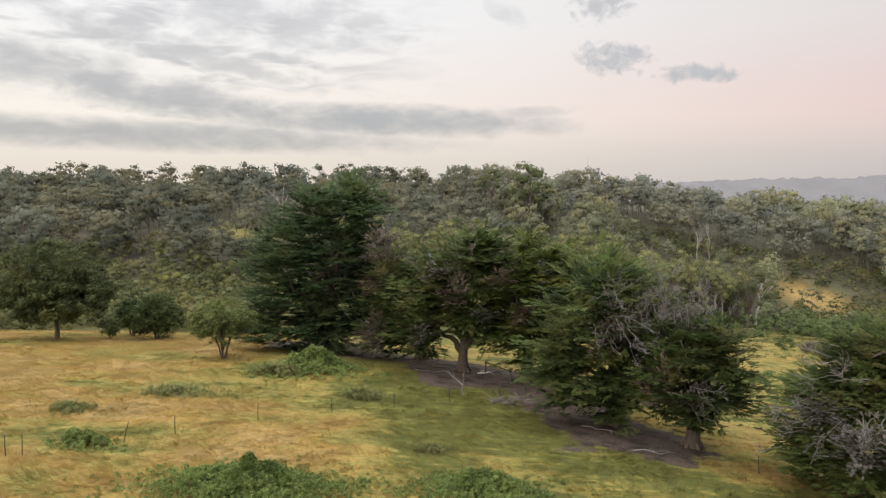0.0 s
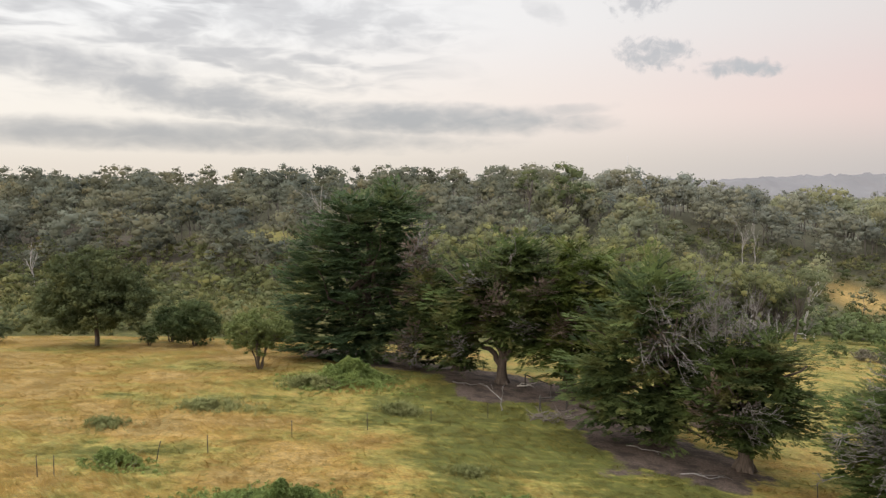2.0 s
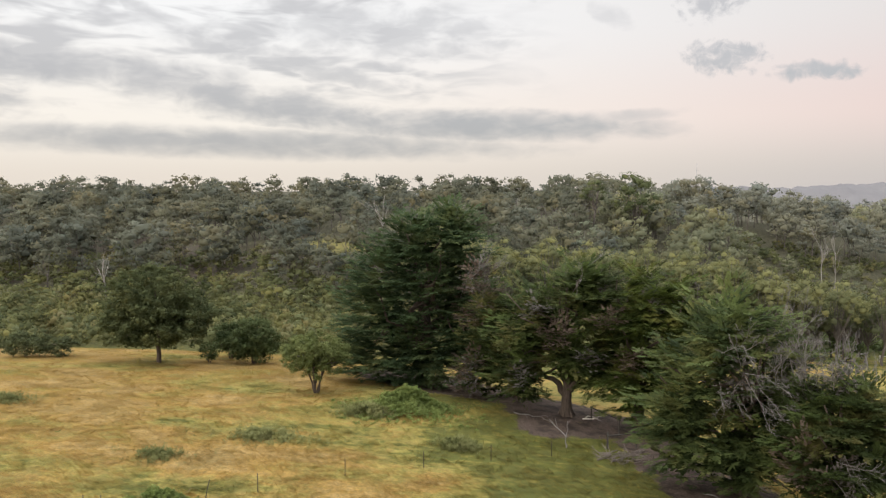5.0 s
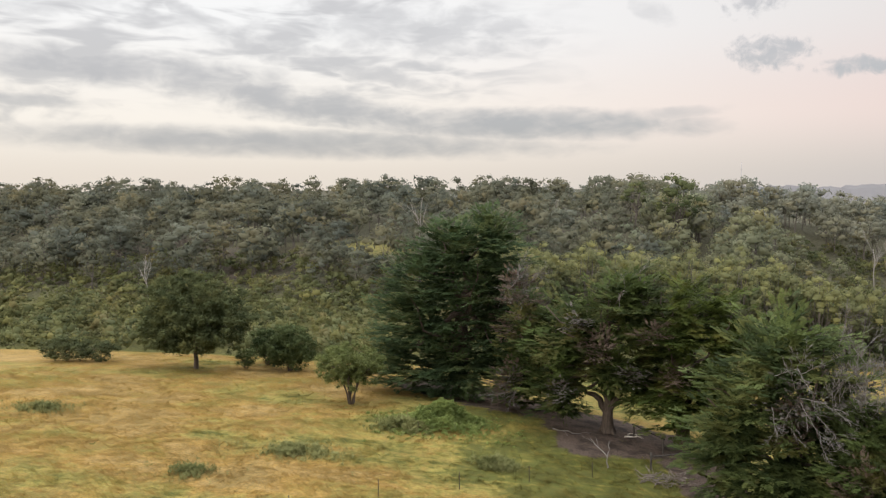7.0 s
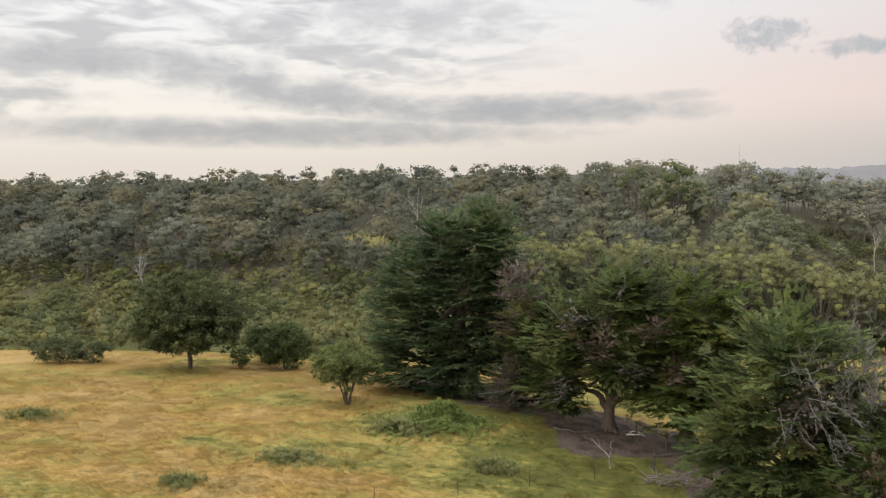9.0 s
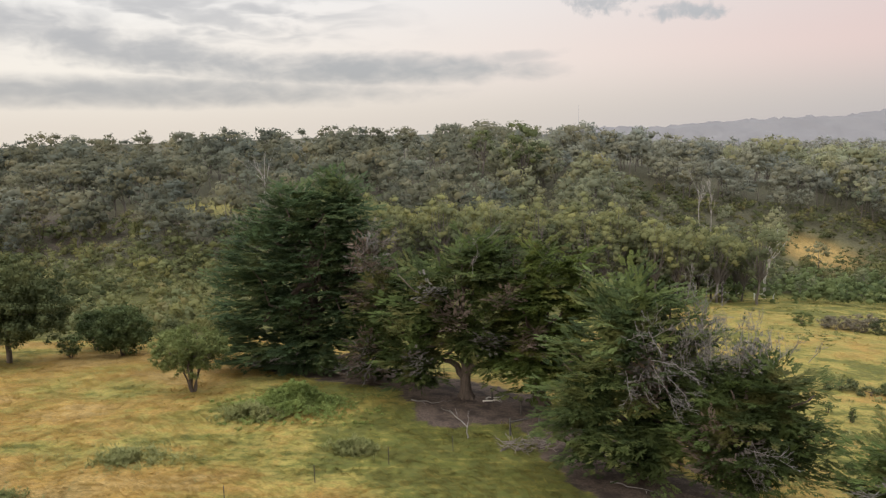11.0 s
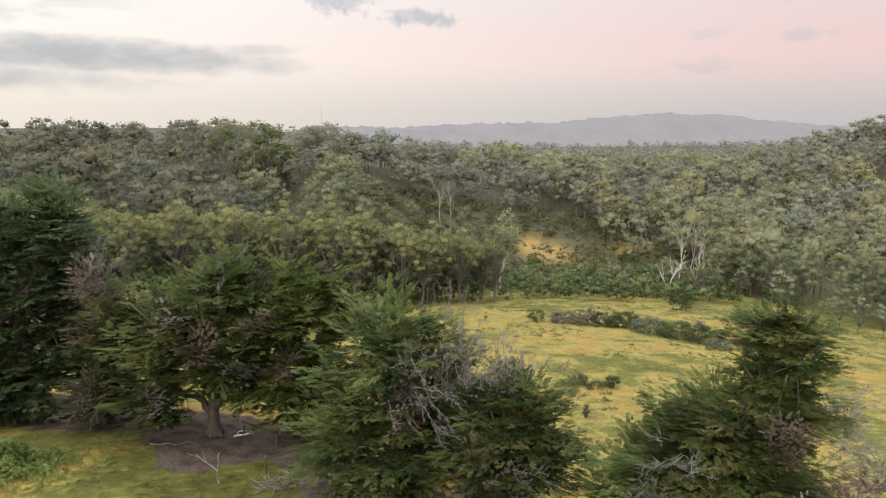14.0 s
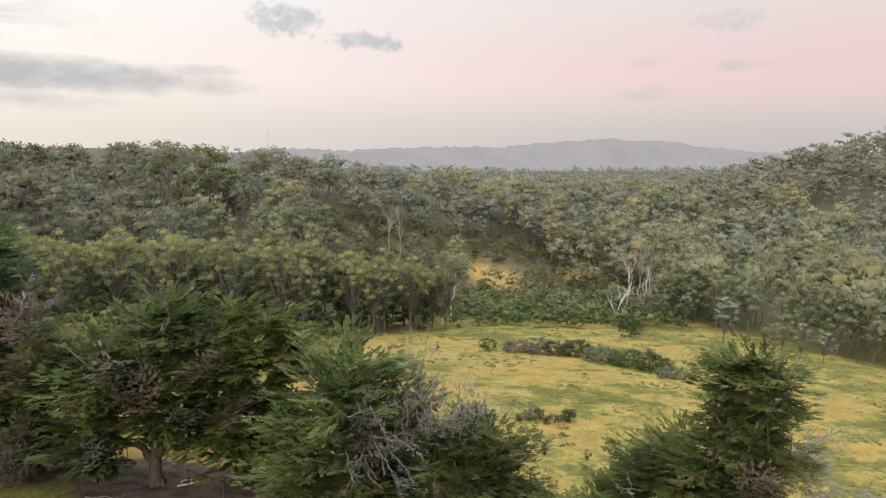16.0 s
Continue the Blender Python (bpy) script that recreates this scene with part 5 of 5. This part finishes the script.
rw = np.random.RandomState(99)
TREE_MID = [template(200 + i, 9, 22, 0.27, 0.22 + 0.07 * (i % 4), 0.21 + 0.03 * (i % 5)) for i in range(10)]
TREE_FAR = [template(220 + i, 6, 11, 0.34, 0.25, 0.30, False) for i in range(5)]
TREE_SPECK = [template(240 + i, 4, 6, 0.4, 0.2, 0.42, False) for i in range(4)]
in_view = lambda x, y: (x > -0.85 * y - 25) & (x < 1.52 * y + 12)
hill = scatter(rw, 2000, -280, 190, 160, 318, lambda x, y: in_view(x, y) * (1 - clearing(x, y)) * smooth((y - 164 - 36 * smooth((x + 10) / 80)) / 10) * (1 - 0.62 * smooth((x - 50) / 20) * smooth((262 - y) / 15)) * (0.75 + 0.25 * smooth((215 - y) / 20)))
tall = (8.0 + 9 * rw.uniform(0, 1, len(hill)) ** 1.3) * (1 - 0.22 * smooth((185 - hill[:, 1]) / 25))
young = rw.random(len(hill)) < smooth((hill[:, 0] + 10) / 60)
woods("woodland", "open grey-green gum woodland covering the hillside", hill[~young], tall[~young], TREE_MID, M_WOODS, M_GUMBARK, 1)
far = young & (hill[:, 1] > 250)
woods("woodland", "lighter gum woodland on the near hillside", hill[young & ~far], tall[young & ~far], TREE_MID, M_WOODS_GREEN, M_GUMBARK, 11)
woods("woodland", "gum woodland along the far crest, leaves greyed for haze", hill[far], tall[far], TREE_MID, M_WOODS_MID, M_GUMBARK, 12)
side = scatter(rw, 470, 138, 300, 60, 400, lambda x, y: in_view(x, y) * (1 - clearing(x, y)) * smooth((x - 152 + 0.35 * (y - 190) * (y > 190)) / 10) * 1.0)
woods("woodland", "gum woodland on the valley side", side, rw.uniform(11, 22, len(side)), TREE_MID, M_WOODS_GREEN, M_GUMBARK, 2)
brow = scatter(rw, 1900, 190, 520, 60, 420, lambda x, y: in_view(x, y) * smooth((560 - 0.2 * y - x) / 20))
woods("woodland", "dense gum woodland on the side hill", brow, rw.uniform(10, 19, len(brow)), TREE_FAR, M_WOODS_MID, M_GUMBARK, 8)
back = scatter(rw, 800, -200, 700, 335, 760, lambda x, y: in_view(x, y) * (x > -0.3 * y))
woods("woodland", "distant woodland on low ridges, leaves greyed for haze", back, rw.uniform(9, 15, len(back)), TREE_FAR, M_WOODS_FAR, M_GUMBARK, 3)
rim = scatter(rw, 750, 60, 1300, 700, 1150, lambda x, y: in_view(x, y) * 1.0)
woods("woodland", "far woodland below the range, leaves greyed for haze", rim, rw.uniform(9, 16, len(rim)), TREE_SPECK, M_WOODS_FAR, M_GUMBARK, 4)

SHRUBS = [template(260 + i, 4, 18, 0.29, 0.05, 0.60, False) for i in range(6)]
scrub = scatter(rw, 2000, -170, 40, 98, 196, lambda x, y: in_view(x, y) * smooth((y - 96 - 25 * smooth((x + 5) / 25)) / 10) * (0.9 - 0.6 * smooth((x - 0) / 20)))
woods("valley_scrub", "thick olive green scrub filling the valley floor", scrub, rw.uniform(2.0, 5.0, len(scrub)), SHRUBS, M_SCRUB, M_BARK, 5, "scrub")
slope = scatter(rw, 1000, 60, 170, 190, 262, lambda x, y: in_view(x, y) * (1 - 0.85 * clearing(x, y)) * 0.8)
woods("slope_scrub", "low olive scrub on the slope beyond the creek", slope, rw.uniform(1.5, 4.5, len(slope)), SHRUBS, M_SCRUB, M_BARK, 6, "scrub")
under = scatter(rw, 760, -30, 165, 140, 200, lambda x, y: in_view(x, y) * smooth((y - 136 - 20 * smooth((x - 10) / 60)) / 5) * 0.8)
woods("creek_scrub", "dark understorey below the gums", under, rw.uniform(2.5, 6.0, len(under)), SHRUBS, M_BUSH, M_BARK, 7, "scrub")


def blades(rng, n=7):
    """A tuft of long leaves laid over by the wind towards x, one unit long."""
    v, f = [], []
    for i in range(n):
        a = rng.normal(0, 0.55)
        h, r = rng.uniform(0.22, 0.55), rng.uniform(0.6, 1.0)
        base = rng.uniform(-0.45, 0.45, 3) * [1, 1, 0]
        s = np.array([-math.sin(a), math.cos(a), rng.normal(0, 0.2)]) * rng.uniform(0.03, 0.055)
        d = np.array([math.cos(a) * r, math.sin(a) * r, h])
        v += [base - s * 0.6, base + s * 0.6, base + d]
        f.append((3 * i, 3 * i + 1, 3 * i + 2))
    return np.array(v), np.array(f)


def grass(name, label, spots, size, seed):
    rng = np.random.RandomState(seed)
    spots = np.asarray(spots)
    hp, dry = Heap(), []
    pick = rng.randint(0, 6, len(spots))
    z = ground_z(spots[:, 0], spots[:, 1])
    for i in range(6):
        tpl = blades(np.random.RandomState(i + 800))
        s = pick == i
        k = int(s.sum())
        lie = 2.6 + 2.4 * fbm(spots[s, 0] / 6, spots[s, 1] / 6, 2) + rng.normal(0, 0.4, k)
        m = turn_z(lie) * (size * rng.uniform(0.6, 1.35, k))[:, None, None]
        hp.stamp(tpl, m, np.stack([spots[s, 0], spots[s, 1], z[s] - 0.03], 1))
        dry.append(np.repeat(dryness(spots[s, 0], spots[s, 1]) + 0.05, len(tpl[0])))
    v, f = hp.arrays()
    dry = np.concatenate(dry)
    ob = mesh_object(name, v, f, M_GRASS, None, "", {"dry": dry, "bare": np.zeros(len(v))}, False)
    tagged(ob, label, "grass", kind="stuff")


rgs = np.random.RandomState(55)
on_turf = lambda x, y: (1 - smooth((bareness(x, y) - 0.25) / 0.3)) * (0.35 + 0.65 * smooth((fbm(x / 2.2, y / 2.2) - 0.3) / 0.3))
sward = scatter(rgs, 70000, -62, 24, 26, 98, lambda x, y: in_view(x, y) * on_turf(x, y) * smooth((57 - row_coords(x, y)[1]) / 2) * (1.25 - y / 130))
grass("paddock_grass", "long dry golden grass with green patches", sward, 0.62, 1)
lea = scatter(rgs, 50000, 2, 150, 45, 172, lambda x, y: in_view(x, y) * on_turf(x, y) * smooth((row_coords(x, y)[1] - 56) / 3) * smooth((1.2 * y - x + 40) / 10) * (1.25 - y / 190))
grass("meadow_grass", "yellow-green meadow grass on the slope", lea, 0.62, 2)

TUSSOCKS = [leaf_ball(np.random.RandomState(90 + i), 26, 0.55, 0.6, 0.0) for i in range(4)]
clumpy = lambda x, y: smooth((fbm(x / 6 + 3, y / 4) - 0.5) / 0.18)
lumps = scatter(rgs, 20000, 14, 150, 50, 172, lambda x, y: in_view(x, y) * clumpy(x, y) * smooth((row_coords(x, y)[1] - 58) / 3) * smooth((1.2 * y - x + 40) / 10) * (1 - smooth((bareness(x, y) - 0.2) / 0.2)) * 0.55)
woods("meadow_tussocks", "low green tussocks scattered through the meadow", lumps, rgs.uniform(0.22, 0.60, len(lumps)), [(None, t) for t in TUSSOCKS], M_WEED, M_BARK, 9, "tussock grass")
lumps = scatter(rgs, 3000, -62, 14, 26, 96, lambda x, y: in_view(x, y) * clumpy(x, y) * smooth((46 - row_coords(x, y)[1]) / 3) * 0.4)
woods("paddock_tussocks", "low grey-green weeds scattered through the paddock", lumps, rgs.uniform(0.14, 0.32, len(lumps)), [(None, t) for t in TUSSOCKS], M_WEED, M_BARK, 10, "weeds")

# the mast on the skyline
mast = thing("radio_mast", (137.0, 700.0, float(ground_z(137, 700))), "thin grey radio mast on the far ridge", "mast")
hp = Heap()
hp.tube([(0, 0, -1), (0, 0, 20), (0, 0, 42)], [0.35, 0.3, 0.12], 6)
part("pole", hp, M_STEEL, mast)
for zz in (15, 25, 35):
    hp = Heap()
    hp.tube([(-0.9, 0, zz), (0.9, 0, zz)], [0.1, 0.1], 5)
    part("crossarm", hp, M_STEEL, mast)
